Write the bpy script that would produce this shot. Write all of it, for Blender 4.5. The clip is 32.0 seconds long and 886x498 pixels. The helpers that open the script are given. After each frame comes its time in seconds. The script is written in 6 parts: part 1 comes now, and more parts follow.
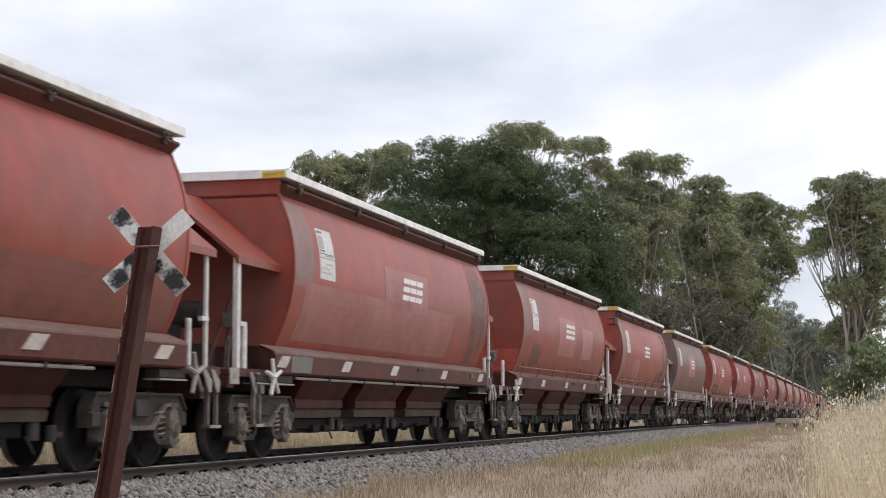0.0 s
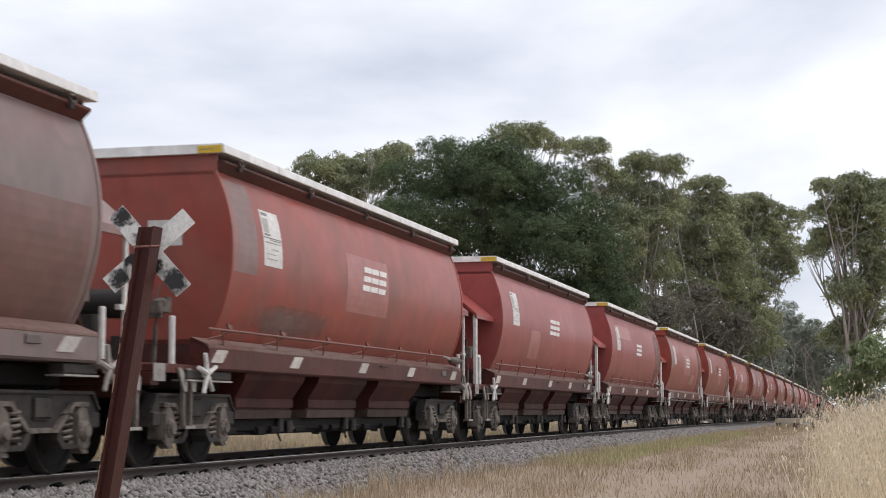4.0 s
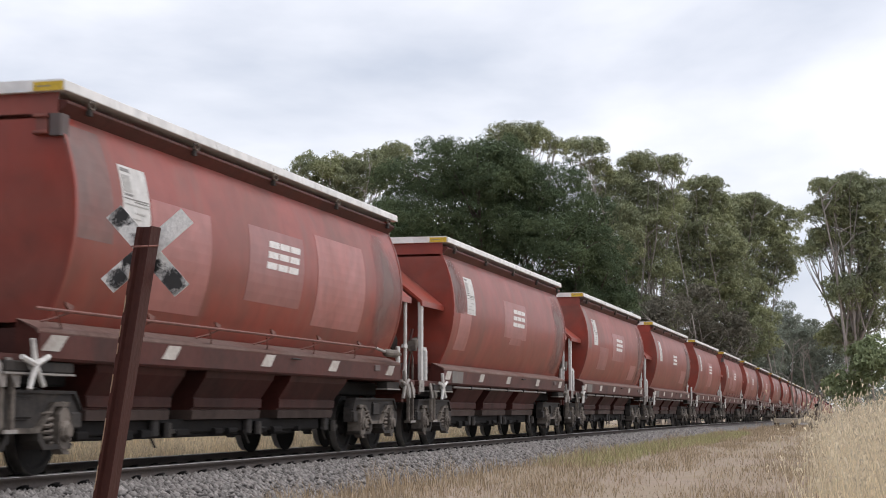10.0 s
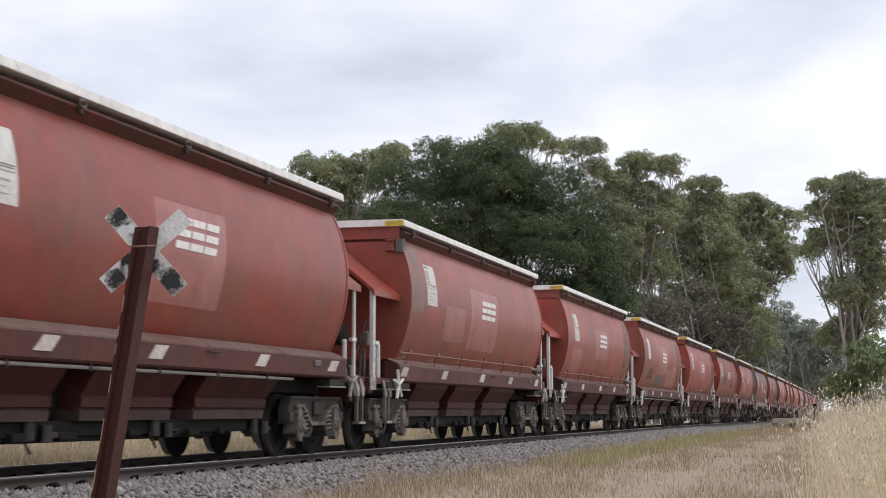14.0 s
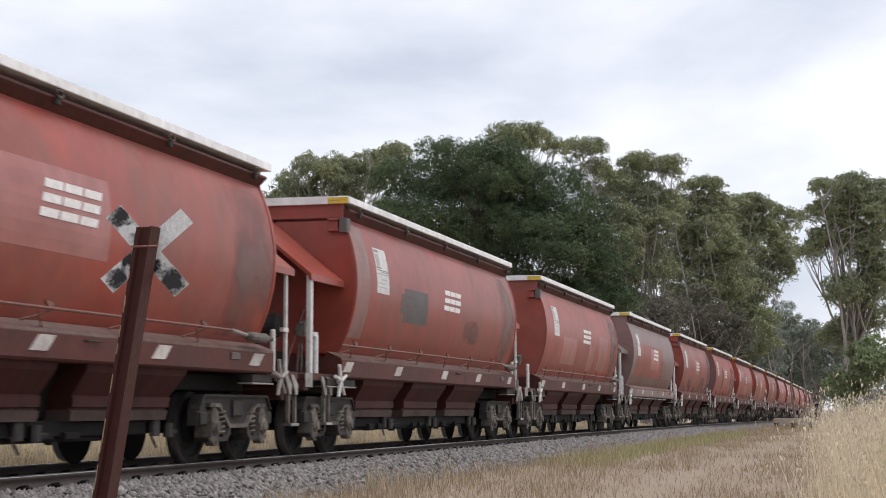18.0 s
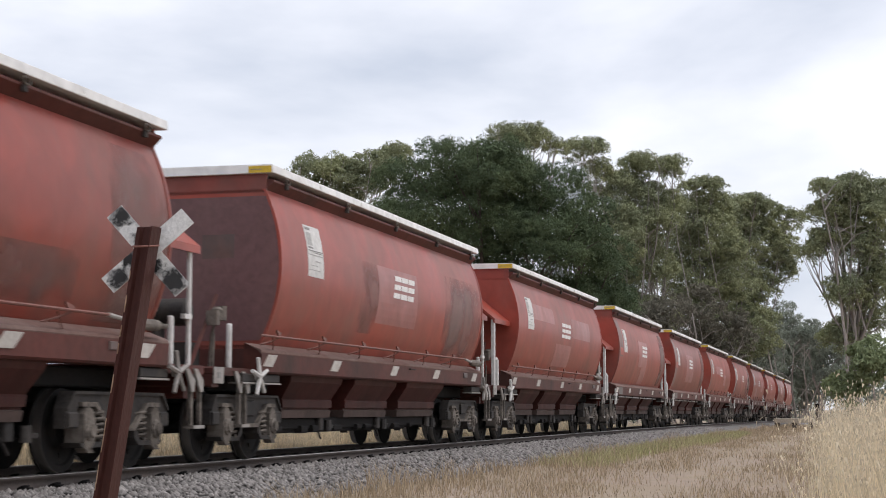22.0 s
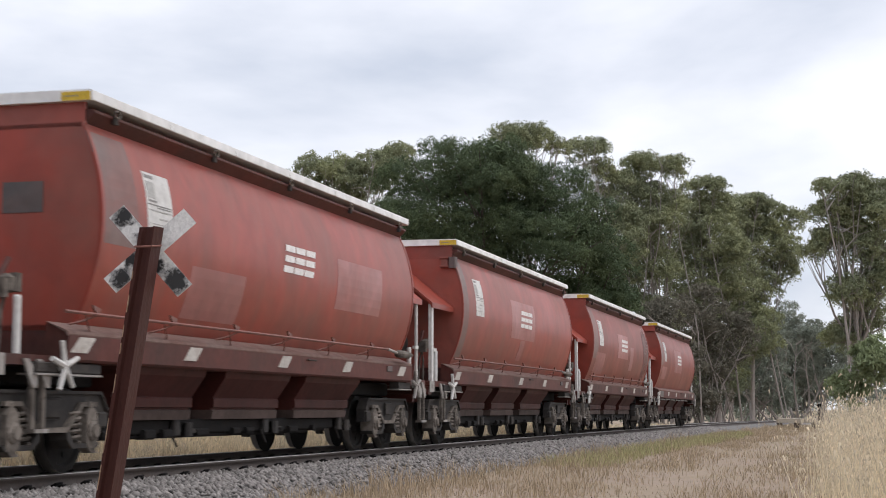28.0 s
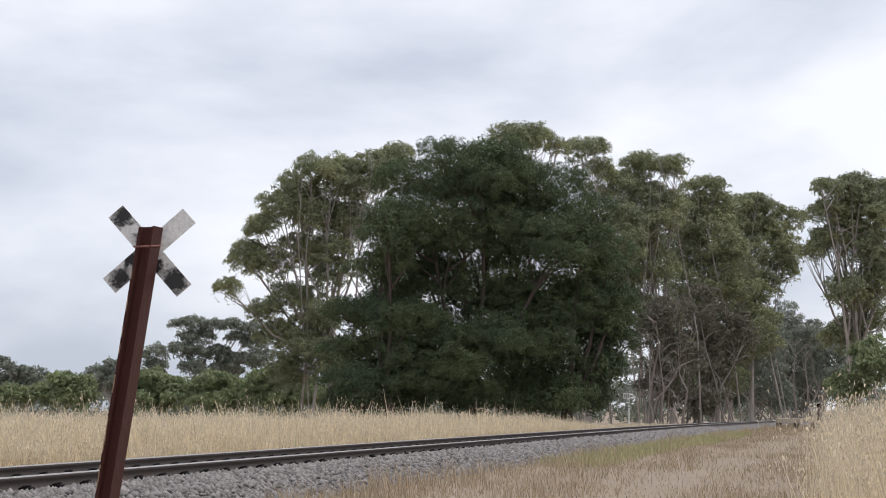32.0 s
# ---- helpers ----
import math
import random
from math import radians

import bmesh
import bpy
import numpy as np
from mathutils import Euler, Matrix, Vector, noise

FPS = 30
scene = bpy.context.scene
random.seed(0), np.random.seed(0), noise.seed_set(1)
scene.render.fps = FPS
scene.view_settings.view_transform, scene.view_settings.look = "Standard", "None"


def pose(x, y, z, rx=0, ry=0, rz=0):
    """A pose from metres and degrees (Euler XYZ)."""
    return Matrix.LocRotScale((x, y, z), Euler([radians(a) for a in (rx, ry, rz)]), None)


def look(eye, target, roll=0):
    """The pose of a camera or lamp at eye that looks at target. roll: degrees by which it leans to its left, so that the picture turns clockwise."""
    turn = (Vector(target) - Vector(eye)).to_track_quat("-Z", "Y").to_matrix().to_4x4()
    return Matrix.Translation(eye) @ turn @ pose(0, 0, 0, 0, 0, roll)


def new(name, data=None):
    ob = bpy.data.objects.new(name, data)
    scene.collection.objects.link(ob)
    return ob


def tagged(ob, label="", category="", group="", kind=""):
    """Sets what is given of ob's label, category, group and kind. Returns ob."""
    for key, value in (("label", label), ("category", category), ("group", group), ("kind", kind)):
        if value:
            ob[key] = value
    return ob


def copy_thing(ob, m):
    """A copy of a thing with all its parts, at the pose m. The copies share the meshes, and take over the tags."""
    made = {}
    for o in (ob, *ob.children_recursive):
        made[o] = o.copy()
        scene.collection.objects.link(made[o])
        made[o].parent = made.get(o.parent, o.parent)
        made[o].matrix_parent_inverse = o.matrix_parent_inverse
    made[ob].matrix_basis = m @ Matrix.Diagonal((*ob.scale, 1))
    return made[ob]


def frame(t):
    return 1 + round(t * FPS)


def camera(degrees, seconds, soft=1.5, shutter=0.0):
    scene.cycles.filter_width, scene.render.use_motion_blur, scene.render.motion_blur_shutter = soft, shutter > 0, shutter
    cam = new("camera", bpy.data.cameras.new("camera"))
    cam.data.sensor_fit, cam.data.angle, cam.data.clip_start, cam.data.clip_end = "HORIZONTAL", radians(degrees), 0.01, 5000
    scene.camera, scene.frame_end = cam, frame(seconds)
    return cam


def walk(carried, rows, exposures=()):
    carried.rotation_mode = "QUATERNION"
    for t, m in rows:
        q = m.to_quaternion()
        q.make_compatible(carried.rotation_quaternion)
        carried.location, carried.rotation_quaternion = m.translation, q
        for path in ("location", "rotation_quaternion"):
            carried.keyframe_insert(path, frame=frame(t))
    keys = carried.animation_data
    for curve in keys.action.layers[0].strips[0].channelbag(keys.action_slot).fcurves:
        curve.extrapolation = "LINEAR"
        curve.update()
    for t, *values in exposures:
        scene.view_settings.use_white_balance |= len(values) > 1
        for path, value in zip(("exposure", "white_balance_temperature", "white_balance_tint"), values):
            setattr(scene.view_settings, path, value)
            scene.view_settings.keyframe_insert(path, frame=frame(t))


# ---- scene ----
# Rails run along +y with the track's centre at x = 0; z = 0 is the top of the rails.
EYE = Vector((9.638, 0.0, 0.706))
YAW, PITCH = 14.788, 5.670


def view(dx, dy=0.0, lean=0.0):
    """The camera's pose: small sways of the tripod head, in thousandths of a radian, and its lean in degrees."""
    a, p = radians(YAW) + dx / 1000, radians(PITCH) + dy / 1000
    way = Vector((-math.sin(a) * math.cos(p), math.cos(a) * math.cos(p), math.sin(p)))
    return look(EYE, EYE + way, lean - 0.056)


cam = camera(30.767, 32.0, soft=0.95, shutter=0.14)
walk(cam, [(t, view(*v)) for t, *v in (
    (0.0, 0.32), (0.5, 0.42), (1.0, 0.8), (1.5, 0.65), (2.0, 0.6), (2.5, 0.3), (3.0, 0.3), (3.5, 0.7), (4.5, 0.4), (5.5, 0.1),
    (6.0, -0.4), (6.5, -0.5), (7.0, -0.65), (7.5, -0.7), (8.0, -1.2), (8.3, -1.2, 0.2, 0.42), (9.0, -1.2, 0.2, 0.45), (9.7, -0.9, 0.2, 0.42),
    (10.0, -0.5), (10.5, -0.35), (11.0, -0.4), (11.5, -0.45), (12.0, -0.65), (12.5, -1.05), (13.0, -1.3), (13.5, -1.55), (14.0, -1.6),
    (14.5, -1.3), (16.5, -1.6), (17.0, -1.5), (17.5, -1.0), (18.0, -0.7), (18.5, -0.75), (19.0, -0.85), (19.5, -0.95), (20.0, -0.95),
    (20.5, -0.35), (21.0, 0.0), (21.5, -0.2), (22.0, -0.2), (22.5, -0.1), (23.0, 0.2), (23.5, 0.9), (24.0, 1.1), (24.5, 0.85), (25.0, 0.75),
    (25.5, 0.65), (27.5, 1.3), (28.0, 1.2), (28.5, 0.95), (29.0, 0.85), (29.5, 1.15), (30.0, 1.1), (30.5, 0.85), (31.0, 0.95), (31.5, 0.9),
    (32.0, 0.75))], exposures=[(0.0, 0.08, 6400, 13), (10.0, 0.06, 6350, 13), (18.0, 0.05, 6330, 13), (25.0, 0.05, 6330, 13), (31.0, 0.03, 6330, 13), (32.0, -0.03, 6330, 13)])

# ---- light: a bright overcast sky and a weak, very wide sun behind the cloud ----
world = bpy.data.worlds.new("overcast")
scene.world = world
world.use_nodes = True
wn, wl = world.node_tree.nodes, world.node_tree.links
wn.clear()


def wnode(kind, **values):
    n = wn.new(kind)
    for k, v in values.items():
        n.inputs[k.replace("_", " ")].default_value = v
    return n


w_out, w_bg = wn.new("ShaderNodeOutputWorld"), wn.new("ShaderNodeBackground")
w_sky = wn.new("ShaderNodeTexSky")
w_sky.sky_type, w_sky.sun_disc = "NISHITA", False
w_sky.sun_elevation, w_sky.sun_rotation = radians(65), radians(82)
w_co = wn.new("ShaderNodeTexCoord")
w_map = wn.new("ShaderNodeMapping")
w_map.inputs["Scale"].default_value = (1.0, 1.0, 2.6)
w_map.inputs["Location"].default_value = (0.35, 0.1, 0.25)
w_big = wnode("ShaderNodeTexNoise", Scale=3.0, Detail=6.0, Roughness=0.5, Distortion=0.15)
w_ramp = wn.new("ShaderNodeValToRGB")
w_ramp.color_ramp.elements[0].position, w_ramp.color_ramp.elements[0].color = 0.32, (0.50, 0.55, 0.63, 1)
w_ramp.color_ramp.elements[1].position, w_ramp.color_ramp.elements[1].color = 0.60, (0.95, 0.96, 0.98, 1)
w_scale = wn.new("ShaderNodeMix")
w_scale.data_type, w_scale.blend_type = "RGBA", "MIX"
w_scale.inputs[0].default_value = 0.015
# cloud cover thins towards the sun's side and overhead
w_sep = wn.new("ShaderNodeVectorMath")
w_sep.operation = "DOT_PRODUCT"
w_sep.inputs[1].default_value = (0.30, 0.05, 0.50)
w_sum = wn.new("ShaderNodeMath")
w_sum.operation, w_sum.use_clamp = "ADD", True
w_off = wn.new("ShaderNodeMath")
w_off.operation = "ADD"
w_off.inputs[1].default_value = -0.062
for a, b in ((w_co.outputs["Generated"], w_sep.inputs[0]), (w_sep.outputs["Value"], w_off.inputs[0]), (w_off.outputs[0], w_sum.inputs[1]),
             (w_big.outputs["Fac"], w_sum.inputs[0]), (w_sum.outputs[0], w_ramp.inputs[0])):
    wl.new(a, b)
for a, b in ((w_co.outputs["Generated"], w_map.inputs["Vector"]), (w_map.outputs[0], w_big.inputs["Vector"]),
             (w_ramp.outputs[0], w_scale.inputs[6]), (w_sky.outputs[0], w_scale.inputs[7]),
             (w_scale.outputs[2], w_bg.inputs["Color"]), (w_bg.outputs[0], w_out.inputs["Surface"])):
    wl.new(a, b)
w_bg.inputs["Strength"].default_value = 1.01

sun = new("sun", bpy.data.lights.new("sun", "SUN"))
sun.data.energy, sun.data.angle, sun.data.color = 1.3, radians(18), (1.0, 0.96, 0.9)
sun.matrix_world = look((29, 14, 62), (0, 10, 0))


# ---- materials ----
def material(name, base, rough=0.6, metal=0.0, tint=None, spread=0.5, scale=3.0, fine=40.0, bump=0.15, vary=0.0, streak=0.0, coat=0.0, space="Object",
             stretch=(1, 1, 1), island=0.0, spec=0.5, sheer=0.0):
    """base colour broken up at two scales towards tint, with fine relief; vary shifts the pattern and the tone from object to object."""
    m = bpy.data.materials.new(name)
    m.use_nodes = True
    nt = m.node_tree
    n, l = nt.nodes, nt.links
    bsdf = n["Principled BSDF"]
    co = n.new("ShaderNodeTexCoord")
    mp = n.new("ShaderNodeMapping")
    mp.inputs["Scale"].default_value = stretch
    l.new(co.outputs[space], mp.inputs["Vector"])
    info = n.new("ShaderNodeObjectInfo")
    if vary:
        sh = n.new("ShaderNodeMath")
        sh.operation = "MULTIPLY"
        sh.inputs[1].default_value = 57.0
        l.new(info.outputs["Random"], sh.inputs[0])
        cb = n.new("ShaderNodeCombineXYZ")
        for k in range(3):
            l.new(sh.outputs[0], cb.inputs[k])
        l.new(cb.outputs[0], mp.inputs["Location"])
    big, small = n.new("ShaderNodeTexNoise"), n.new("ShaderNodeTexNoise")
    big.inputs["Scale"].default_value, big.inputs["Detail"].default_value, big.inputs["Roughness"].default_value = scale, 5, 0.6
    big.inputs["Distortion"].default_value = 0.6
    small.inputs["Scale"].default_value, small.inputs["Detail"].default_value, small.inputs["Distortion"].default_value = fine, 3, 0.5
    for t in (big, small):
        l.new(mp.outputs[0], t.inputs["Vector"])
    mix = n.new("ShaderNodeMix")
    mix.data_type = "RGBA"
    mix.inputs[6].default_value = (*base, 1)
    mix.inputs[7].default_value = (*(tint or [c * 0.55 for c in base]), 1)
    ramp = n.new("ShaderNodeMapRange")
    ramp.inputs[1].default_value, ramp.inputs[2].default_value = 0.42, 0.75
    ramp.inputs[3].default_value, ramp.inputs[4].default_value = 0.0, spread
    l.new(big.outputs["Fac"], ramp.inputs[0])
    l.new(ramp.outputs[0], mix.inputs[0])
    hue = n.new("ShaderNodeHueSaturation")
    l.new(mix.outputs[2], hue.inputs["Color"])
    val = n.new("ShaderNodeMapRange")
    val.inputs[1].default_value, val.inputs[2].default_value = 0.25, 0.75
    val.inputs[3].default_value, val.inputs[4].default_value = 0.82, 1.18
    l.new(small.outputs["Fac"], val.inputs[0])
    last = val.outputs[0]
    if vary or island:
        tone = n.new("ShaderNodeMapRange")
        tone.inputs[3].default_value, tone.inputs[4].default_value = 1 - (island or vary), 1 + (island or vary)
        src = info.outputs["Random"]
        if island:
            geo = n.new("ShaderNodeNewGeometry")
            src = geo.outputs["Random Per Island"]
        l.new(src, tone.inputs[0])
        mul = n.new("ShaderNodeMath")
        mul.operation = "MULTIPLY"
        l.new(last, mul.inputs[0])
        l.new(tone.outputs[0], mul.inputs[1])
        last = mul.outputs[0]
    l.new(last, hue.inputs["Value"])
    colour = hue.outputs[0]
    if streak:
        sm = n.new("ShaderNodeMapping")
        sm.inputs["Scale"].default_value = (0.4, 0.75, 0.10)
        l.new(mp.outputs[0], sm.inputs["Vector"])
        sn = n.new("ShaderNodeTexNoise")
        sn.inputs["Scale"].default_value, sn.inputs["Detail"].default_value = 3.4, 5
        l.new(sm.outputs[0], sn.inputs["Vector"])
        sr = n.new("ShaderNodeMapRange")
        sr.inputs[1].default_value, sr.inputs[2].default_value, sr.inputs[4].default_value = 0.48, 0.72, streak
        l.new(sn.outputs["Fac"], sr.inputs[0])
        s2 = n.new("ShaderNodeMix")
        s2.data_type = "RGBA"
        s2.inputs[7].default_value = (0.16, 0.105, 0.085, 1)
        l.new(sr.outputs[0], s2.inputs[0])
        l.new(colour, s2.inputs[6])
        colour = s2.outputs[2]
    l.new(colour, bsdf.inputs["Base Color"])
    rr = n.new("ShaderNodeMapRange")
    rr.inputs[3].default_value, rr.inputs[4].default_value = max(rough - 0.12, 0.02), min(rough + 0.15, 1)
    l.new(big.outputs["Fac"], rr.inputs[0])
    l.new(rr.outputs[0], bsdf.inputs["Roughness"])
    bsdf.inputs["Metallic"].default_value = metal
    bsdf.inputs["Coat Weight"].default_value = coat
    bsdf.inputs["Specular IOR Level"].default_value = spec
    if bump:
        b = n.new("ShaderNodeBump")
        b.inputs["Strength"].default_value, b.inputs["Distance"].default_value = bump, 0.02
        l.new(small.outputs["Fac"], b.inputs["Height"])
        l.new(b.outputs[0], bsdf.inputs["Normal"])
    if sheer:
        tr = n.new("ShaderNodeBsdfTranslucent")
        l.new(colour, tr.inputs["Color"])
        ms = n.new("ShaderNodeMixShader")
        ms.inputs[0].default_value = sheer
        l.new(bsdf.outputs[0], ms.inputs[1])
        l.new(tr.outputs[0], ms.inputs[2])
        l.new(ms.outputs[0], n["Material Output"].inputs["Surface"])
    return m


def faded(m):
    """Lets a coat of grime thin out unevenly towards its edges."""
    n, l = m.node_tree.nodes, m.node_tree.links
    bsdf = n["Principled BSDF"]
    co, sep, ns = n.new("ShaderNodeTexCoord"), n.new("ShaderNodeSeparateXYZ"), n.new("ShaderNodeTexNoise")
    ns.inputs["Scale"].default_value, ns.inputs["Detail"].default_value, ns.inputs["Roughness"].default_value = 1.3, 3, 0.5
    l.new(co.outputs["Generated"], sep.inputs[0])
    info, far, add = n.new("ShaderNodeObjectInfo"), n.new("ShaderNodeMath"), n.new("ShaderNodeVectorMath")
    far.operation, add.operation = "MULTIPLY", "ADD"
    far.inputs[1].default_value = 70.0
    l.new(info.outputs["Random"], far.inputs[0])
    l.new(far.outputs[0], add.inputs[1])
    l.new(co.outputs["Object"], add.inputs[0])
    l.new(add.outputs[0], ns.inputs["Vector"])
    last = ns.outputs["Fac"]
    for axis in ("Y", "Z"):
        d, p = n.new("ShaderNodeMath"), n.new("ShaderNodeMath")
        d.operation, p.operation = "SUBTRACT", "MULTIPLY"
        d.inputs[1].default_value = 0.5
        l.new(sep.outputs[axis], d.inputs[0])
        l.new(d.outputs[0], p.inputs[0])
        l.new(d.outputs[0], p.inputs[1])
        s = n.new("ShaderNodeMath")
        s.operation = "MULTIPLY_ADD"
        s.inputs[1].default_value = -1.05
        l.new(p.outputs[0], s.inputs[0])
        l.new(last, s.inputs[2])
        last = s.outputs[0]
    cut = n.new("ShaderNodeMapRange")
    cut.inputs[1].default_value, cut.inputs[2].default_value, cut.inputs[4].default_value = 0.10, 0.52, 0.72
    l.new(last, cut.inputs[0])
    l.new(cut.outputs[0], bsdf.inputs["Alpha"])
    return m


RED = material("faded_red_paint", (0.285, 0.049, 0.031), 0.42, tint=(0.205, 0.078, 0.060), spread=1.0, scale=0.45, fine=2.2, bump=0.0, vary=0.14, streak=0.24, coat=0.05, spec=0.4)
PINK = material("chalky_pink_red_paint", (0.30, 0.060, 0.054), 0.42, tint=(0.25, 0.078, 0.066), spread=0.7, scale=0.3, fine=2.2, bump=0.0, vary=0.1, streak=0.1, coat=0.05, spec=0.4)
GREY = material("weathered_grey_red_paint", (0.17, 0.125, 0.115), 0.45, tint=(0.25, 0.10, 0.085), spread=0.6, scale=0.3, fine=2.5, bump=0.0, vary=0.08, streak=0.16)
DEEP = material("dark_mauve_paint", (0.145, 0.07, 0.07), 0.5, spread=0.4, scale=0.6, fine=9, bump=0.04, streak=0.2)
MAUVE = material("repainted_mauve_patch", (0.34, 0.135, 0.12), 0.42, tint=(0.29, 0.085, 0.07), spread=0.6, scale=0.6, fine=3, bump=0.0, vary=0.14, streak=0.12)
DULL = material("dull_brown_red_paint", (0.215, 0.075, 0.058), 0.45, tint=(0.25, 0.06, 0.042), spread=0.7, scale=0.35, fine=3, bump=0.0, vary=0.1, streak=0.12)
UMBER = material("brown_mauve_paint", (0.155, 0.085, 0.073), 0.45, tint=(0.19, 0.07, 0.055), spread=0.7, scale=0.35, fine=3, bump=0.0, vary=0.1, streak=0.12)
ASH = material("grey_green_paint", (0.115, 0.105, 0.094), 0.5, tint=(0.16, 0.09, 0.075), spread=0.6, scale=0.9, fine=4, bump=0.0, vary=0.1)
BRIGHT = material("fresh_red_patch", (0.40, 0.075, 0.05), 0.42, spread=0.3, scale=0.7, fine=3, bump=0.0, vary=0.08)
SOOT = material("dark_grey_patch", (0.085, 0.075, 0.073), 0.55, tint=(0.17, 0.08, 0.065), spread=0.7, scale=0.9, fine=4, bump=0.0, vary=0.15)
STAIN = material("grey_brown_patch", (0.19, 0.125, 0.112), 0.5, tint=(0.26, 0.085, 0.068), spread=0.8, scale=0.7, fine=3, bump=0.0, vary=0.15)
GRIME = faded(material("thin_grey_brown_grime", (0.19, 0.125, 0.112), 0.5, tint=(0.26, 0.085, 0.068), spread=0.8, scale=0.7, fine=3, bump=0.0, vary=0.15))
SMUT = faded(material("thin_dark_grime", (0.085, 0.075, 0.073), 0.55, tint=(0.17, 0.08, 0.065), spread=0.7, scale=0.9, fine=4, bump=0.0, vary=0.15))
SILL = material("grimy_red_sill", (0.098, 0.030, 0.024), 0.5, tint=(0.052, 0.034, 0.030), spread=0.95, scale=0.6, fine=9, bump=0.03, vary=0.15, streak=0.08, spec=0.15)
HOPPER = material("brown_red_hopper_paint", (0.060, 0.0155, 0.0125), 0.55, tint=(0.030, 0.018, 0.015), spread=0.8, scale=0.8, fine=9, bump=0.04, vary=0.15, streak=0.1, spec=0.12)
LEDGE = material("dust_on_ledge", (0.165, 0.112, 0.098), 0.8, tint=(0.13, 0.06, 0.048), spread=0.8, scale=0.8, fine=9, bump=0.05, vary=0.12, spec=0.15)
CAP = material("dusty_white_fibreglass", (0.76, 0.755, 0.74), 0.4, tint=(0.62, 0.60, 0.56), spread=0.5, scale=0.9, fine=4, bump=0.0, vary=0.04)
YELLOW = material("yellow_decal", (0.62, 0.42, 0.03), 0.5, spread=0.4, scale=8, fine=40, bump=0.02)
WHITE = material("off_white_paint", (0.60, 0.59, 0.57), 0.5, tint=(0.46, 0.43, 0.40), spread=0.5, scale=2, fine=12, bump=0.0, vary=0.08)
DIRTY = material("dirty_white_paint", (0.30, 0.28, 0.26), 0.55, tint=(0.17, 0.14, 0.12), spread=0.8, scale=4, fine=30, bump=0.05, vary=0.12)
LOGO = material("white_logo_paint", (0.74, 0.72, 0.70), 0.5, tint=(0.6, 0.5, 0.46), spread=0.5, scale=3, fine=20, bump=0.0)
REFLECT = material("reflector_film", (0.46, 0.43, 0.39), 0.4, tint=(0.26, 0.19, 0.155), spread=0.7, scale=6, fine=30, bump=0.0, vary=0.15)
DUSTED = material("dusty_brown_steel", (0.080, 0.055, 0.048), 0.7, tint=(0.042, 0.030, 0.026), spread=0.8, scale=1.2, fine=9, bump=0.04, vary=0.15, spec=0.15)
PALE_INK = material("washed_out_ink", (0.40, 0.39, 0.37), 0.6, spread=0.5, scale=14, fine=60, bump=0.0)
INK = material("faded_ink", (0.22, 0.21, 0.2), 0.6, spread=0.4, scale=20, fine=60, bump=0.0)
STEEL = material("grimy_bogie_steel", (0.038, 0.035, 0.034), 0.65, tint=(0.085, 0.073, 0.063), spread=0.75, scale=3, fine=20, bump=0.1, vary=0.15, spec=0.12)
CAST = material("pale_mottled_casting", (0.17, 0.147, 0.127), 0.7, tint=(0.035, 0.030, 0.027), spread=1.0, scale=5, fine=20, bump=0.1, vary=0.15, spec=0.12)
# also colours the added fillers that put shade under the wagon
BLACK = material("greasy_black_steel_and_shade", (0.017, 0.016, 0.016), 0.7, tint=(0.030, 0.026, 0.024), spread=0.6, scale=4, fine=25, bump=0.1, spec=0.06)
TREAD = material("polished_tread", (0.32, 0.30, 0.28), 0.35, metal=0.9, spread=0.4, scale=6, fine=30, bump=0.02)
WHEEL = material("dark_wheel_steel", (0.019, 0.018, 0.018), 0.7, tint=(0.036, 0.031, 0.028), spread=0.7, scale=5, fine=30, bump=0.05, spec=0.08)
PIPE = material("rusty_red_pipe", (0.19, 0.072, 0.055), 0.6, tint=(0.12, 0.075, 0.062), spread=0.7, scale=3, fine=25, bump=0.05, vary=0.1)
RUST = material("rusted_post_steel", (0.058, 0.020, 0.016), 0.55, metal=0.1, tint=(0.065, 0.022, 0.018), spread=0.8, scale=4, fine=45, bump=0.2, stretch=(1, 1, 0.35), spec=0.3)
CREAM = material("old_cream_paint", (0.50, 0.36, 0.25), 0.7, tint=(0.22, 0.10, 0.07), spread=0.8, scale=14, fine=60, bump=0.1)
SIGN = material("weathered_white_board", (0.68, 0.68, 0.67), 0.6, tint=(0.45, 0.45, 0.45), spread=0.7, scale=9, fine=60, bump=0.08)
RAIL_SIDE = material("rusty_rail", (0.062, 0.048, 0.042), 0.7, tint=(0.088, 0.064, 0.052), spread=0.6, scale=1.5, fine=25, bump=0.2, space="Object")
RAIL_TOP = material("worn_rail_head", (0.42, 0.40, 0.38), 0.3, metal=0.9, tint=(0.3, 0.27, 0.24), spread=0.5, scale=3, fine=25, bump=0.02)
SLEEPER = material("grey_sleeper", (0.20, 0.185, 0.165), 0.85, spread=0.6, scale=4, fine=30, bump=0.3, vary=0.15)
BALLAST = material("ballast_bed", (0.17, 0.16, 0.152), 0.9, tint=(0.085, 0.078, 0.072), spread=0.8, scale=18, fine=45, bump=0.6, space="Object")
STONE = material("blue_grey_stone", (0.225, 0.208, 0.197), 0.85, tint=(0.12, 0.110, 0.103), spread=0.8, scale=8, fine=40, bump=0.2, island=0.42)
SOIL = material("dry_ground", (0.285, 0.22, 0.165), 0.95, tint=(0.265, 0.21, 0.13), spread=0.9, scale=0.35, fine=9, bump=0.4)
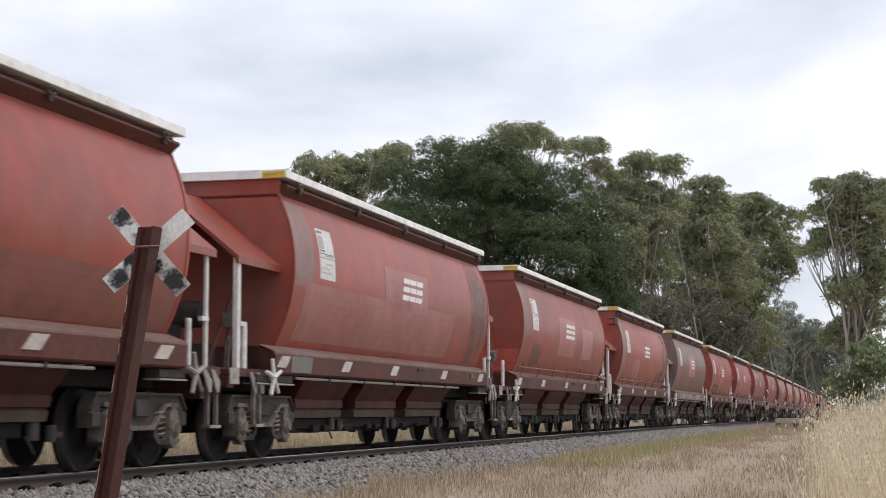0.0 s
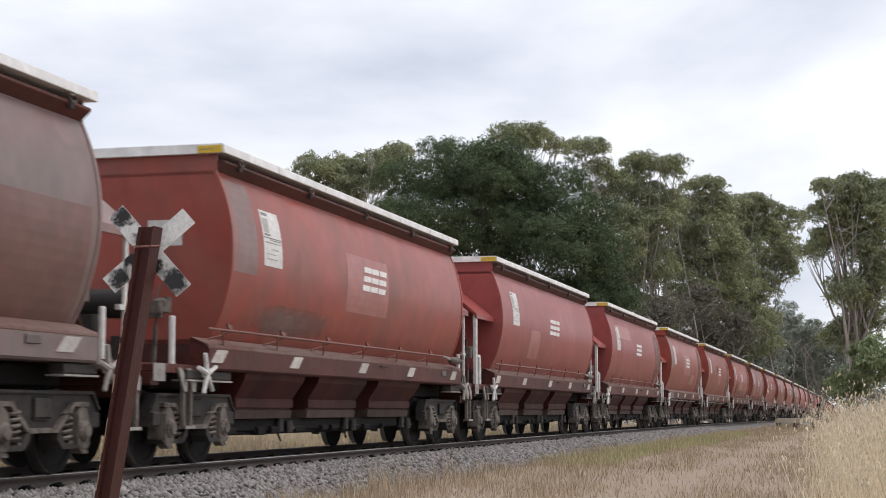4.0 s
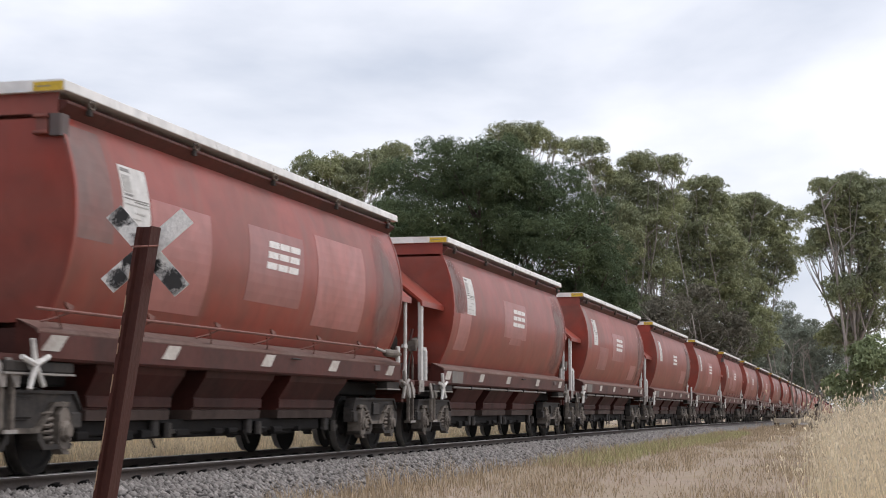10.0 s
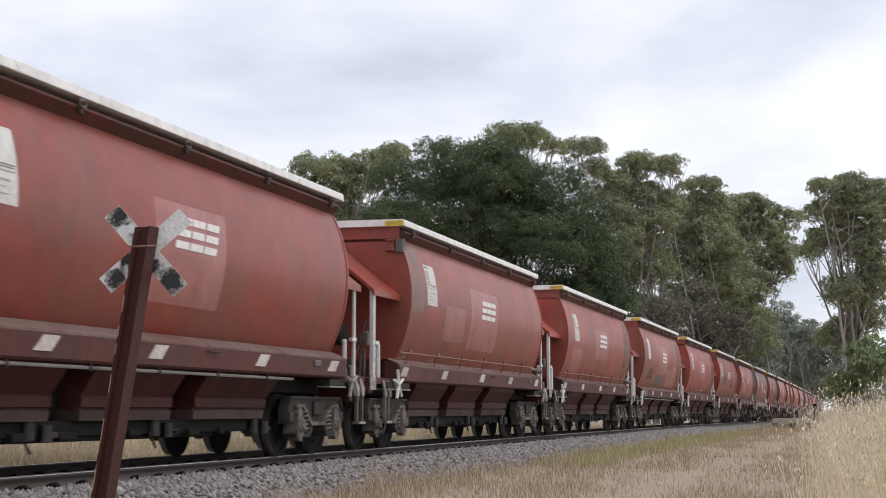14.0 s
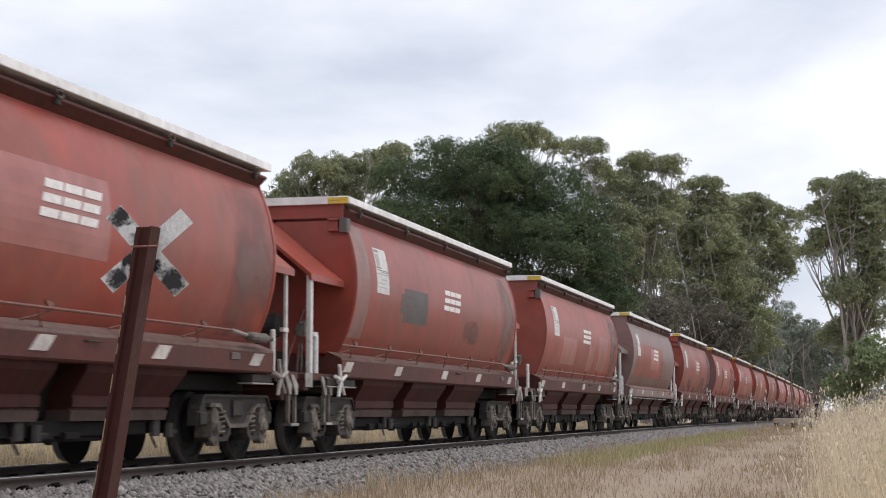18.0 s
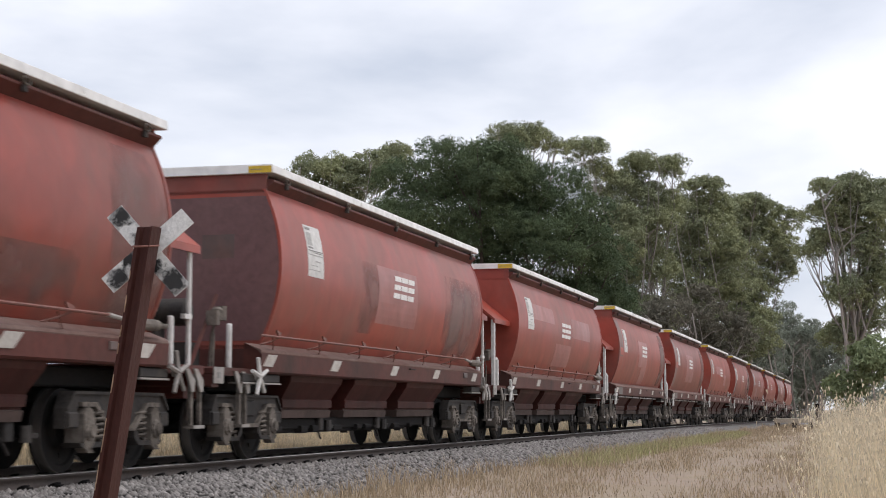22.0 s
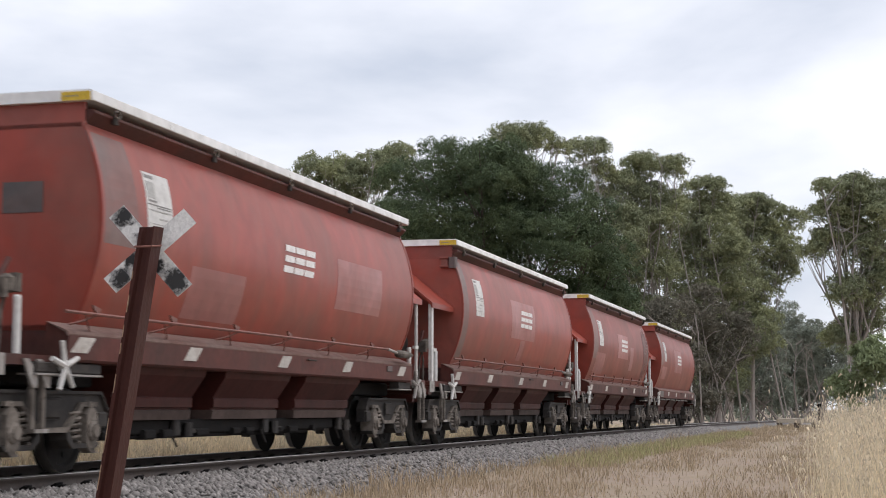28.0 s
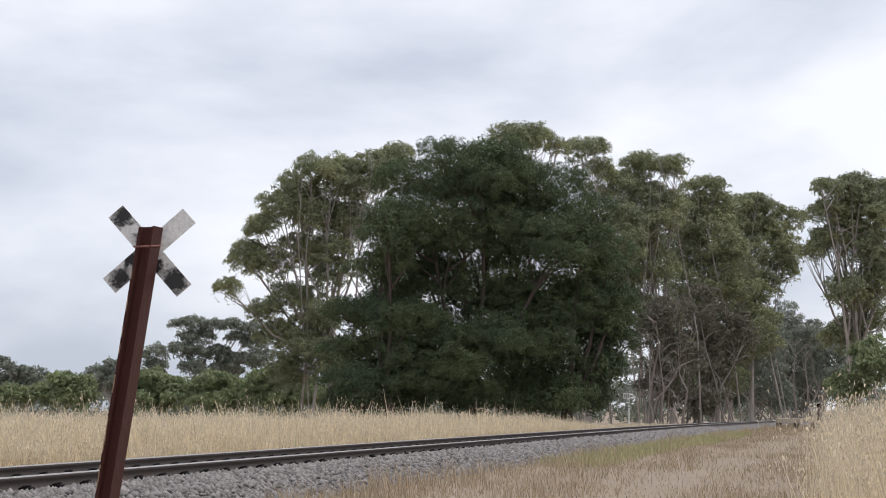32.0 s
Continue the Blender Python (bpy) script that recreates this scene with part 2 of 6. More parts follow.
STRAW = material("dry_straw", (0.72, 0.62, 0.44), 0.8, tint=(0.62, 0.52, 0.35), spread=0.6, scale=0.5, fine=6, bump=0.0, island=0.25, sheer=0.42)
STUBBLE = material("short_dry_grass", (0.40, 0.315, 0.215), 0.85, tint=(0.29, 0.24, 0.155), spread=0.7, scale=0.5, fine=6, bump=0.0, island=0.3, sheer=0.25)
SEED = material("pale_oat_heads", (0.68, 0.59, 0.44), 0.8, tint=(0.58, 0.48, 0.33), spread=0.5, scale=0.7, fine=6, bump=0.0, island=0.25, sheer=0.25)
GREENISH = material("half_green_grass", (0.35, 0.345, 0.17), 0.8, tint=(0.48, 0.40, 0.23), spread=0.7, scale=0.6, fine=6, bump=0.0, island=0.25, sheer=0.25)
PINE = material("pine_needles", (0.082, 0.113, 0.064), 0.7, tint=(0.145, 0.178, 0.084), spread=0.9, scale=0.35, fine=3, bump=0.0, island=0.22, spec=0.1, sheer=0.08)
GUM = material("gum_leaves", (0.21, 0.232, 0.142), 0.5, tint=(0.37, 0.38, 0.19), spread=0.9, scale=0.22, fine=3, bump=0.0, island=0.22, spec=0.12, sheer=0.18)
# gum leaf colour greyed and lightened to carry the distance haze
GUM_HAZE = material("haze_paled_gum_leaves", (0.215, 0.24, 0.195), 0.6, tint=(0.28, 0.30, 0.235), spread=0.8, scale=0.3, fine=3, bump=0.0, island=0.18, spec=0.12, sheer=0.3)
WATTLE = material("green_bush_leaves", (0.21, 0.25, 0.135), 0.6, tint=(0.28, 0.32, 0.165), spread=0.8, scale=0.3, fine=3, bump=0.0, island=0.18, spec=0.12, sheer=0.25)
TWIGS = material("brown_twiggy_leaves", (0.155, 0.145, 0.115), 0.8, tint=(0.20, 0.19, 0.15), spread=0.8, scale=0.3, fine=3, bump=0.0, island=0.18, spec=0.12, sheer=0.25)
BARK = material("pale_gum_bark", (0.34, 0.305, 0.28), 0.85, tint=(0.18, 0.15, 0.135), spread=0.8, scale=0.8, fine=8, bump=0.4, stretch=(1, 1, 0.3))
PINE_BARK = material("dark_pine_bark", (0.09, 0.07, 0.06), 0.9, spread=0.6, scale=1.5, fine=8, bump=0.4)
CONCRETE = material("pale_slab", (0.42, 0.37, 0.30), 0.9, tint=(0.3, 0.25, 0.19), spread=0.7, scale=1.2, fine=12, bump=0.3)
TIMBER = material("old_timber", (0.12, 0.095, 0.08), 0.9, spread=0.6, scale=2, fine=20, bump=0.3)


# ---- mesh helpers ----
class Shape:
    """Collects boxes, tubes and extruded outlines into one mesh."""

    def __init__(self):
        self.v, self.f = [], []

    def add(self, verts, faces):
        o = len(self.v)
        self.v += [tuple(p) for p in verts]
        self.f += [tuple(i + o for i in q) for q in faces]
        return self

    def box(self, x0, x1, y0, y1, z0, z1, c=0.0):
        """A box; c chamfers its four edges along the longest side."""
        if c <= 0:
            v = [(x, y, z) for x in (x0, x1) for y in (y0, y1) for z in (z0, z1)]
            return self.add(v, [(0, 1, 3, 2), (4, 6, 7, 5), (0, 4, 5, 1), (2, 3, 7, 6), (0, 2, 6, 4), (1, 5, 7, 3)])
        d = [x1 - x0, y1 - y0, z1 - z0]
        ax = d.index(max(d))
        lo, hi = [x0, y0, z0], [x1, y1, z1]
        a, b = [k for k in range(3) if k != ax]
        ring = [(lo[a] + c, lo[b]), (hi[a] - c, lo[b]), (hi[a], lo[b] + c), (hi[a], hi[b] - c), (hi[a] - c, hi[b]), (lo[a] + c, hi[b]), (lo[a], hi[b] - c), (lo[a], lo[b] + c)]
        v = []
        for e in (lo[ax], hi[ax]):
            for p, q in ring:
                w = [0, 0, 0]
                w[ax], w[a], w[b] = e, p, q
                v.append(w)
        f = [(i, (i + 1) % 8, (i + 1) % 8 + 8, i + 8) for i in range(8)] + [tuple(range(8)), tuple(range(15, 7, -1))]
        return self.add(v, f)

    def prism(self, outline, lo, hi, axis=1, cap=True):
        """An outline in the two other axes, drawn out along axis from lo to hi."""
        n = len(outline)
        v = []
        for e in (lo, hi):
            for p, q in outline:
                w = [p, q]
                w.insert(axis, e)
                v.append(w)
        f = [(i, (i + 1) % n, (i + 1) % n + n, i + n) for i in range(n)]
        if cap:
            f += [tuple(range(n)), tuple(range(2 * n - 1, n - 1, -1))]
        return self.add(v, f)

    def tube(self, pts, radii, n=8, cap=True):
        """A round tube along pts."""
        pts = [Vector(p) for p in pts]
        if not hasattr(radii, "__len__"):
            radii = [radii] * len(pts)
        rings = []
        for i, p in enumerate(pts):
            d = (pts[min(i + 1, len(pts) - 1)] - pts[max(i - 1, 0)]).normalized()
            up = Vector((0, 0, 1)) if abs(d.z) < 0.9 else Vector((0, 1, 0))
            a = d.cross(up).normalized()
            b = d.cross(a)
            rings.append([p + radii[i] * (math.cos(t) * a + math.sin(t) * b) for t in (2 * math.pi * k / n for k in range(n))])
        f = [(r * n + i, r * n + (i + 1) % n, (r + 1) * n + (i + 1) % n, (r + 1) * n + i) for r in range(len(pts) - 1) for i in range(n)]
        if cap:
            f += [tuple(range(n - 1, -1, -1)), tuple(range((len(pts) - 1) * n, len(pts) * n))]
        return self.add([p for r in rings for p in r], f)

    def lathe(self, profile, n=24, axis=0, centre=(0, 0, 0)):
        """(position along the axis, radius) pairs, turned about the axis."""
        v = []
        for e, r in profile:
            for k in range(n):
                t = 2 * math.pi * k / n
                w = [r * math.cos(t), r * math.sin(t)]
                w.insert(axis, e)
                v.append([w[j] + centre[j] for j in range(3)])
        m = len(profile)
        f = [(r * n + i, r * n + (i + 1) % n, (r + 1) * n + (i + 1) % n, (r + 1) * n + i) for r in range(m - 1) for i in range(n)]
        f += [tuple(range(n - 1, -1, -1)), tuple(range((m - 1) * n, m * n))]
        return self.add(v, f)


def mesh_of(name, shape, mat, smooth=False):
    me = bpy.data.meshes.new(name)
    me.from_pydata(shape.v, [], shape.f)
    b = bmesh.new()
    b.from_mesh(me)
    bmesh.ops.recalc_face_normals(b, faces=b.faces)
    b.to_mesh(me)
    b.free()
    me.materials.append(mat)
    if smooth:
        me.polygons.foreach_set("use_smooth", [True] * len(me.polygons))
        me.set_sharp_from_angle(angle=radians(35))
    return me


def part(name, shape, mat, parent=None, label="", smooth=False, at=None):
    """Links a shape as one mesh object under a thing or under a part."""
    ob = new(name, mesh_of(name, shape, mat, smooth) if isinstance(shape, Shape) else shape)
    ob.parent = parent
    if at:
        ob.location = at
    if label:
        ob["label"] = label
    return ob


def raw_mesh(name, verts, faces, mat):
    """A large mesh from arrays of corners and of faces with equally many corners."""
    verts, faces = np.asarray(verts, dtype=np.float32), np.asarray(faces, dtype=np.int32)
    me = bpy.data.meshes.new(name)
    k = faces.shape[1]
    me.vertices.add(len(verts))
    me.vertices.foreach_set("co", verts.ravel())
    me.loops.add(faces.size)
    me.loops.foreach_set("vertex_index", faces.ravel())
    me.polygons.add(len(faces))
    me.polygons.foreach_set("loop_start", np.arange(0, faces.size, k, dtype=np.int32))
    me.update(calc_edges=True)
    me.materials.append(mat)
    return me


def thing(name, label, category, group="", at=(0, 0, 0), kind=""):
    ob = new(name)
    ob.empty_display_size = 0.2
    ob.location = at
    return tagged(ob, label, category, group, kind)


# ---- the lie of the land ----
def grade(y):
    """Height of the rails' top: level beside the camera, falling gently in the distance."""
    y = np.clip(y, 0, 420)
    return -1.86e-5 * y * y


def land(x, y):
    """Height of the ground."""
    x, y = np.asarray(x, dtype=float), np.asarray(y, dtype=float)
    near = -0.42 - 0.02 * np.clip(x - 3, 0, 6) + 0.22 * np.exp(-((x - 11.5) / 2.2) ** 2) * np.clip((y - 2) / 6, 0, 1)
    far = -0.30 - 0.004 * np.clip(-x - 3, 0, 60)
    t = np.clip((x + 1.5) / 3.0, 0, 1)
    z = far * (1 - t) + near * t
    z = z + 0.035 * np.sin(x * 0.9 + 1.3 * np.sin(y * 0.23)) * np.clip(np.abs(x) - 3.2, 0, 1) + 0.03 * np.sin(y * 0.61 + x * 0.4) * np.clip(np.abs(x) - 3.2, 0, 1)
    return z + grade(y)


# ---- ground, ballast, track ----
def build_ground():
    xs = np.concatenate([[-3000, -900, -400, -200, -120, -80, -60], np.arange(-46, -6, 2.0), np.arange(-6, 22, 0.5), np.arange(22, 60, 3.0), [80, 120, 200, 400, 900, 3000]])
    ys = np.concatenate([[-3000, -600, -200, -80, -30], np.arange(-14, 60, 1.0), np.arange(60, 200, 4.0), np.arange(200, 460, 20.0), [500, 600, 900, 1500, 4000]])
    gx, gy = np.meshgrid(xs, ys)
    v = np.stack([gx, gy, land(gx, gy)], -1).reshape(-1, 3)
    w, h = len(xs), len(ys)
    i = (np.arange(h - 1)[:, None] * w + np.arange(w - 1)[None]).ravel()
    ob = new("ground", raw_mesh("ground", v, np.stack([i, i + 1, i + 1 + w, i + w], -1), SOIL))
    ob.data.polygons.foreach_set("use_smooth", [True] * len(ob.data.polygons))
    tagged(ob, "dry brown ground under straw-coloured grass", "ground", kind="structure")


def bed_height(x):
    """Ballast surface across the track, above the rails' grade."""
    return np.interp(x, [-3.0, -1.9, -1.45, -0.9, -0.7, 0.7, 0.9, 1.45, 2.0, 3.1], [-0.52, -0.24, -0.17, -0.175, -0.185, -0.185, -0.175, -0.17, -0.235, -0.50])


def build_track():
    ys = np.concatenate([np.arange(-40, 60, 2.0), np.arange(60, 660, 10.0)])
    xs = np.array([-3.0, -1.9, -1.45, -0.9, 0.0, 0.9, 1.45, 2.0, 2.6, 3.1])
    gx, gy = np.meshgrid(xs, ys)
    v = np.stack([gx, gy, bed_height(gx) + grade(gy)], -1).reshape(-1, 3)
    w, h = len(xs), len(ys)
    i = (np.arange(h - 1)[:, None] * w + np.arange(w - 1)[None]).ravel()
    bed = new("ballast", raw_mesh("ballast", v, np.stack([i, i + 1, i + 1 + w, i + w], -1), BALLAST))
    tagged(bed, "grey crushed stone ballast bed under the rails", "ballast", kind="structure")
    # rails: foot, web and head
    half = [(0.070, -0.165), (0.070, -0.152), (0.022, -0.140), (0.010, -0.125), (0.009, -0.055), (0.035, -0.042), (0.036, -0.012), (0.030, 0.0)]
    outline = half + [(-x, z) for x, z in reversed(half)]
    for side, x0 in (("near", 0.836), ("far", -0.836)):
        v = [(x0 + x, y, z + grade(y)) for y in ys for x, z in outline]
        n = len(outline)
        f = [(r * n + i, r * n + (i + 1) % n, (r + 1) * n + (i + 1) % n, (r + 1) * n + i) for r in range(len(ys) - 1) for i in range(n)]
        me = raw_mesh("rail", v, f, RAIL_SIDE)
        me.materials.append(RAIL_TOP)
        top = [1 if (i % n) in (6, 7, 8) else 0 for i in range(len(f))]
        me.polygons.foreach_set("material_index", top)
        rail = new("rail", me)
        tagged(rail, "rusty steel rail with a bright worn running surface", "rail", "rails of the track", "structure")
    track = thing("track", "sleepers and rail clips half buried in ballast", "railway track", kind="structure")
    sl = mesh_of("sleeper", Shape().box(-1.3, 1.3, -0.12, 0.12, -0.33, -0.168, 0.012), SLEEPER)
    clip = Shape()
    clip.tube([(0.03, -0.055, -0.135), (0.09, -0.06, -0.105), (0.115, -0.02, -0.10), (0.115, 0.03, -0.10), (0.085, 0.06, -0.105), (0.05, 0.05, -0.135)], 0.013, 6)
    clip.box(0.06, 0.16, -0.05, 0.05, -0.168, -0.115, 0.015)
    clip_me = mesh_of("rail_clip", clip, BLACK)
    rest = Shape()
    for k in range(300):
        y = 6.0 + 0.685 * k
        if k < 120:
            part("sleeper", sl, None, track, at=(0, y, grade(y)))
        else:
            rest.box(-1.3, 1.3, y - 0.12, y + 0.12, grade(y) - 0.3, grade(y) - 0.168)
        if k < 75:
            for x0, turn in ((0.836, 0), (0.836, 180), (-0.836, 0), (-0.836, 180)):
                c = part("rail_clip", clip_me, None, track, at=(x0, y, grade(y)))
                c.rotation_euler = (0, 0, radians(turn))
    tagged(part("sleeper_row", rest, SLEEPER, track), kind="stuff")
    # loose stones on the bed and its shoulder
    rng = np.random.default_rng(4)
    n = 36000
    y = 12 + 75 * rng.random(n) ** 1.8
    x = np.where(rng.random(n) < 0.86, rng.uniform(0.9, 3.15, n), rng.uniform(-2.2, 0.7, n))
    keep = ~((np.abs(np.abs(x) - 0.836) < 0.1))
    x, y = x[keep], y[keep]
    n = len(x)
    base = np.array([(1, 0, 0), (-1, 0, 0), (0, 1, 0), (0, -1, 0), (0, 0, 1), (0, 0, -1)], dtype=float)
    tri = np.array([(0, 2, 4), (2, 1, 4), (1, 3, 4), (3, 0, 4), (2, 0, 5), (1, 2, 5), (3, 1, 5), (0, 3, 5)])
    size = rng.uniform(0.018, 0.052, n) * (1 + y / 150)
    pts = base[None] * rng.uniform(0.6, 1.4, (n, 6, 1)) * size[:, None, None] * np.stack([rng.uniform(.8, 1.4, n), rng.uniform(.7, 1.2, n), rng.uniform(.55, .9, n)], -1)[:, None]
    a = rng.uniform(0, 6.28, n)
    ca, sa = np.cos(a)[:, None], np.sin(a)[:, None]
    px = pts[..., 0] * ca - pts[..., 1] * sa + x[:, None]
    py = pts[..., 0] * sa + pts[..., 1] * ca + y[:, None]
    pz = pts[..., 2] + (bed_height(x) + grade(y) + size * 0.35)[:, None]
    v = np.stack([px, py, pz], -1).reshape(-1, 3)
    f = (tri[None] + (np.arange(n) * 6)[:, None, None]).reshape(-1, 3)
    tagged(new("ballast_stones", raw_mesh("ballast_stones", v, f, STONE)), "loose angular grey ballast stones beside the rail", "stones", kind="stuff")


# ---- hopper wagon; its own space: y = 0 at the roof's leading end, z = 0 at the rails ----
ROOF, BODY0, BODY1 = 12.65, 0.08, 12.57
AXLE, BOGIES = 0.86, (-0.48, 11.84)
WHEEL_R = 0.475


def side_x(z):
    """Half width of the barrel-shaped body at height z."""
    return 1.48 - 0.226 * (z - 2.82) ** 2


def on_side(y0, y1, z0, z1, proud=0.004, skew=0.0, thick=0.006):
    """A thin curved plate or coat of paint that follows the body's near side."""
    n = max(3, int((z1 - z0) / 0.12) + 1)
    zs = [z0 + (z1 - z0) * i / (n - 1) for i in range(n)]
    v, f = [], []
    for off in (proud, proud - thick):
        for i, z in enumerate(zs):
            s = skew * i / (n - 1)
            v += [(side_x(z) + off, y0 + s, z), (side_x(z) + off, y1 + s, z)]
    for i in range(n - 1):
        f.append((2 * i, 2 * i + 1, 2 * i + 3, 2 * i + 2))
        f.append((2 * n + 2 * i + 2, 2 * n + 2 * i + 3, 2 * n + 2 * i + 1, 2 * n + 2 * i))
        f += [(2 * i + 2, 2 * n + 2 * i + 2, 2 * n + 2 * i, 2 * i), (2 * i + 1, 2 * n + 2 * i + 1, 2 * n + 2 * i + 3, 2 * i + 3)]
    f += [(0, 2 * n, 2 * n + 1, 1), (2 * n - 2, 2 * n - 1, 4 * n - 1, 4 * n - 2)]
    return Shape().add(v, f)


def build_bogie(wagon, y):
    """Three-piece bogie: bolster, side frames, springs, axle boxes, wheelsets."""
    s = Shape()
    s.box(-0.98, 0.98, -0.22, 0.22, 0.50, 0.80, 0.03)
    s.box(-0.25, 0.25, -0.25, 0.25, 0.80, 0.95, 0.02)
    bogie = part("bogie", s, BLACK, wagon, at=(0, y, 0))
    for sx in (1, -1):
        out = [(-1.30, 0.50), (-1.30, 0.72), (-1.15, 0.91), (1.15, 0.91), (1.30, 0.72), (1.30, 0.50), (1.02, 0.50), (1.02, 0.74), (0.68, 0.74), (0.32, 0.46), (-0.32, 0.46),
               (-0.68, 0.74), (-1.02, 0.74), (-1.02, 0.50)]
        f = Shape().prism(out, *sorted((sx * 1.05, sx * 1.19)), axis=0)
        rim = [(-1.30, 0.72), (-1.15, 0.91), (1.15, 0.91), (1.30, 0.72), (1.30, 0.69), (1.13, 0.875), (-1.13, 0.875), (-1.30, 0.69)]
        f.prism(rim, *sorted((sx * 1.19, sx * 1.225)), axis=0)
        for d in (1, -1):  # lugs at the ends
            f.box(*sorted((sx * 1.19, sx * 1.23)), *sorted((d * 1.06, d * 1.28)), 0.50, 0.68, 0.02)
        part("side_frame", f, STEEL, bogie, "dusty dark grey cast side frame")
        # pale channel round the spring openings
        low = [(1.0, 0.74), (0.68, 0.74), (0.32, 0.46), (-0.32, 0.46), (-0.68, 0.74), (-1.0, 0.74)]
        high = [(-1.0, 0.79), (-0.66, 0.79), (-0.30, 0.515), (0.30, 0.515), (0.66, 0.79), (1.0, 0.79)]
        part("frame_casting", Shape().prism(low + high, *sorted((sx * 1.17, sx * 1.245)), axis=0), CAST, bogie, "pale edge channel of the casting")
        part("bolster_end", Shape().box(*sorted((sx * 1.19, sx * 1.235)), -0.17, 0.17, 0.60, 0.84, 0.03), STEEL, bogie)
        for d in (-0.55, 0.55):
            if sx < 0:
                continue
            c = Shape().tube([(sx * 1.15 + 0.105 * math.cos(0.785 * k), d + 0.105 * math.sin(0.785 * k), 0.345 + 0.36 * k / 44) for k in range(45)], 0.022, 5)
            part("spring", c, CAST, bogie, smooth=True)
            e = math.copysign(1, d)
            seat = Shape().prism([(e * 0.30, 0.46), (e * 0.30, 0.38), (e * 0.42, 0.285), (e * 1.00, 0.285), (e * 1.06, 0.34), (e * 0.46, 0.345), (e * 0.36, 0.46)], *sorted((sx * 1.02, sx * 1.25)), axis=0)
            part("spring_seat", seat, STEEL, bogie)
        for d in (-AXLE, AXLE):
            ring = [(-0.10, -0.19), (0.08, -0.19), (0.13, -0.13), (0.14, 0.10), (0.10, 0.20), (0.03, 0.25), (-0.06, 0.25), (-0.12, 0.18), (-0.13, -0.12)]
            b = Shape().prism([(yy, z) for yy, z in ring], 1.02, 1.26, axis=0)
            b.lathe([(1.24, 0.12), (1.28, 0.115), (1.30, 0.08), (1.32, 0.075)], 12, 0)
            b.lathe([(0.22, 0.05), (0.30, 0.05), (0.32, 0.03)], 8, 2, (1.21, 0.0, 0.0))
            b.prism([(-0.07, -0.19), (0.10, -0.19), (0.16, -0.25), (0.02, -0.25)], 1.12, 1.24, axis=0)
            b.v = [(sx * x, yy, z) for x, yy, z in b.v]
            # near-side boxes take the pale casting colour, far-side ones the dark steel
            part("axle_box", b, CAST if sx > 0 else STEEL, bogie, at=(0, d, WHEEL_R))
    sets = []
    for d in (-AXLE, AXLE):
        ax = Shape().lathe([(-1.0, 0.07), (-0.9, 0.085), (0.9, 0.085), (1.0, 0.07)], 12, 0)
        for sx in (1, -1):
            prof = [(0.775, 0.10), (0.775, 0.40), (0.77, 0.502), (0.795, 0.502), (0.803, 0.476), (0.91, 0.472), (0.915, 0.40), (0.885, 0.375), (0.86, 0.20), (0.93, 0.16), (0.93, 0.08)]
            w = Shape().lathe(prof, 26, 0)
            for k in range(3):
                t = 2.1 * k
                w.box(0.872, 0.885, 0.28 * math.cos(t) - 0.03, 0.28 * math.cos(t) + 0.03, 0.28 * math.sin(t) - 0.03, 0.28 * math.sin(t) + 0.03)
            ax.add([(sx * x, yy, z) for x, yy, z in w.v], w.f)
        ws = part("wheelset", ax, WHEEL, bogie, smooth=True, at=(0, d, WHEEL_R))
        ws.data.materials.append(TREAD)
        idx = [1 if len(p.vertices) == 4 and all(0.468 < math.hypot(ws.data.vertices[i].co.y, ws.data.vertices[i].co.z) < 0.48 for i in p.vertices) else 0 for p in ws.data.polygons]
        ws.data.polygons.foreach_set("material_index", idx)
        sets.append(ws)
    return sets


def hood(y0, y1):
    """Gable canopy over an end platform, of folded plate."""
    s = Shape()
    for sx in (1, -1):
        top, eave = (0.0, 3.86), (sx * 1.27, 2.82)
        out = [top, eave, (eave[0], eave[1] - 0.10), (eave[0] - sx * 0.03, eave[1] - 0.10), (eave[0] - sx * 0.05, eave[1] - 0.03), (0.0, 3.80)]
        s.prism(out, y0, y1)
    return s


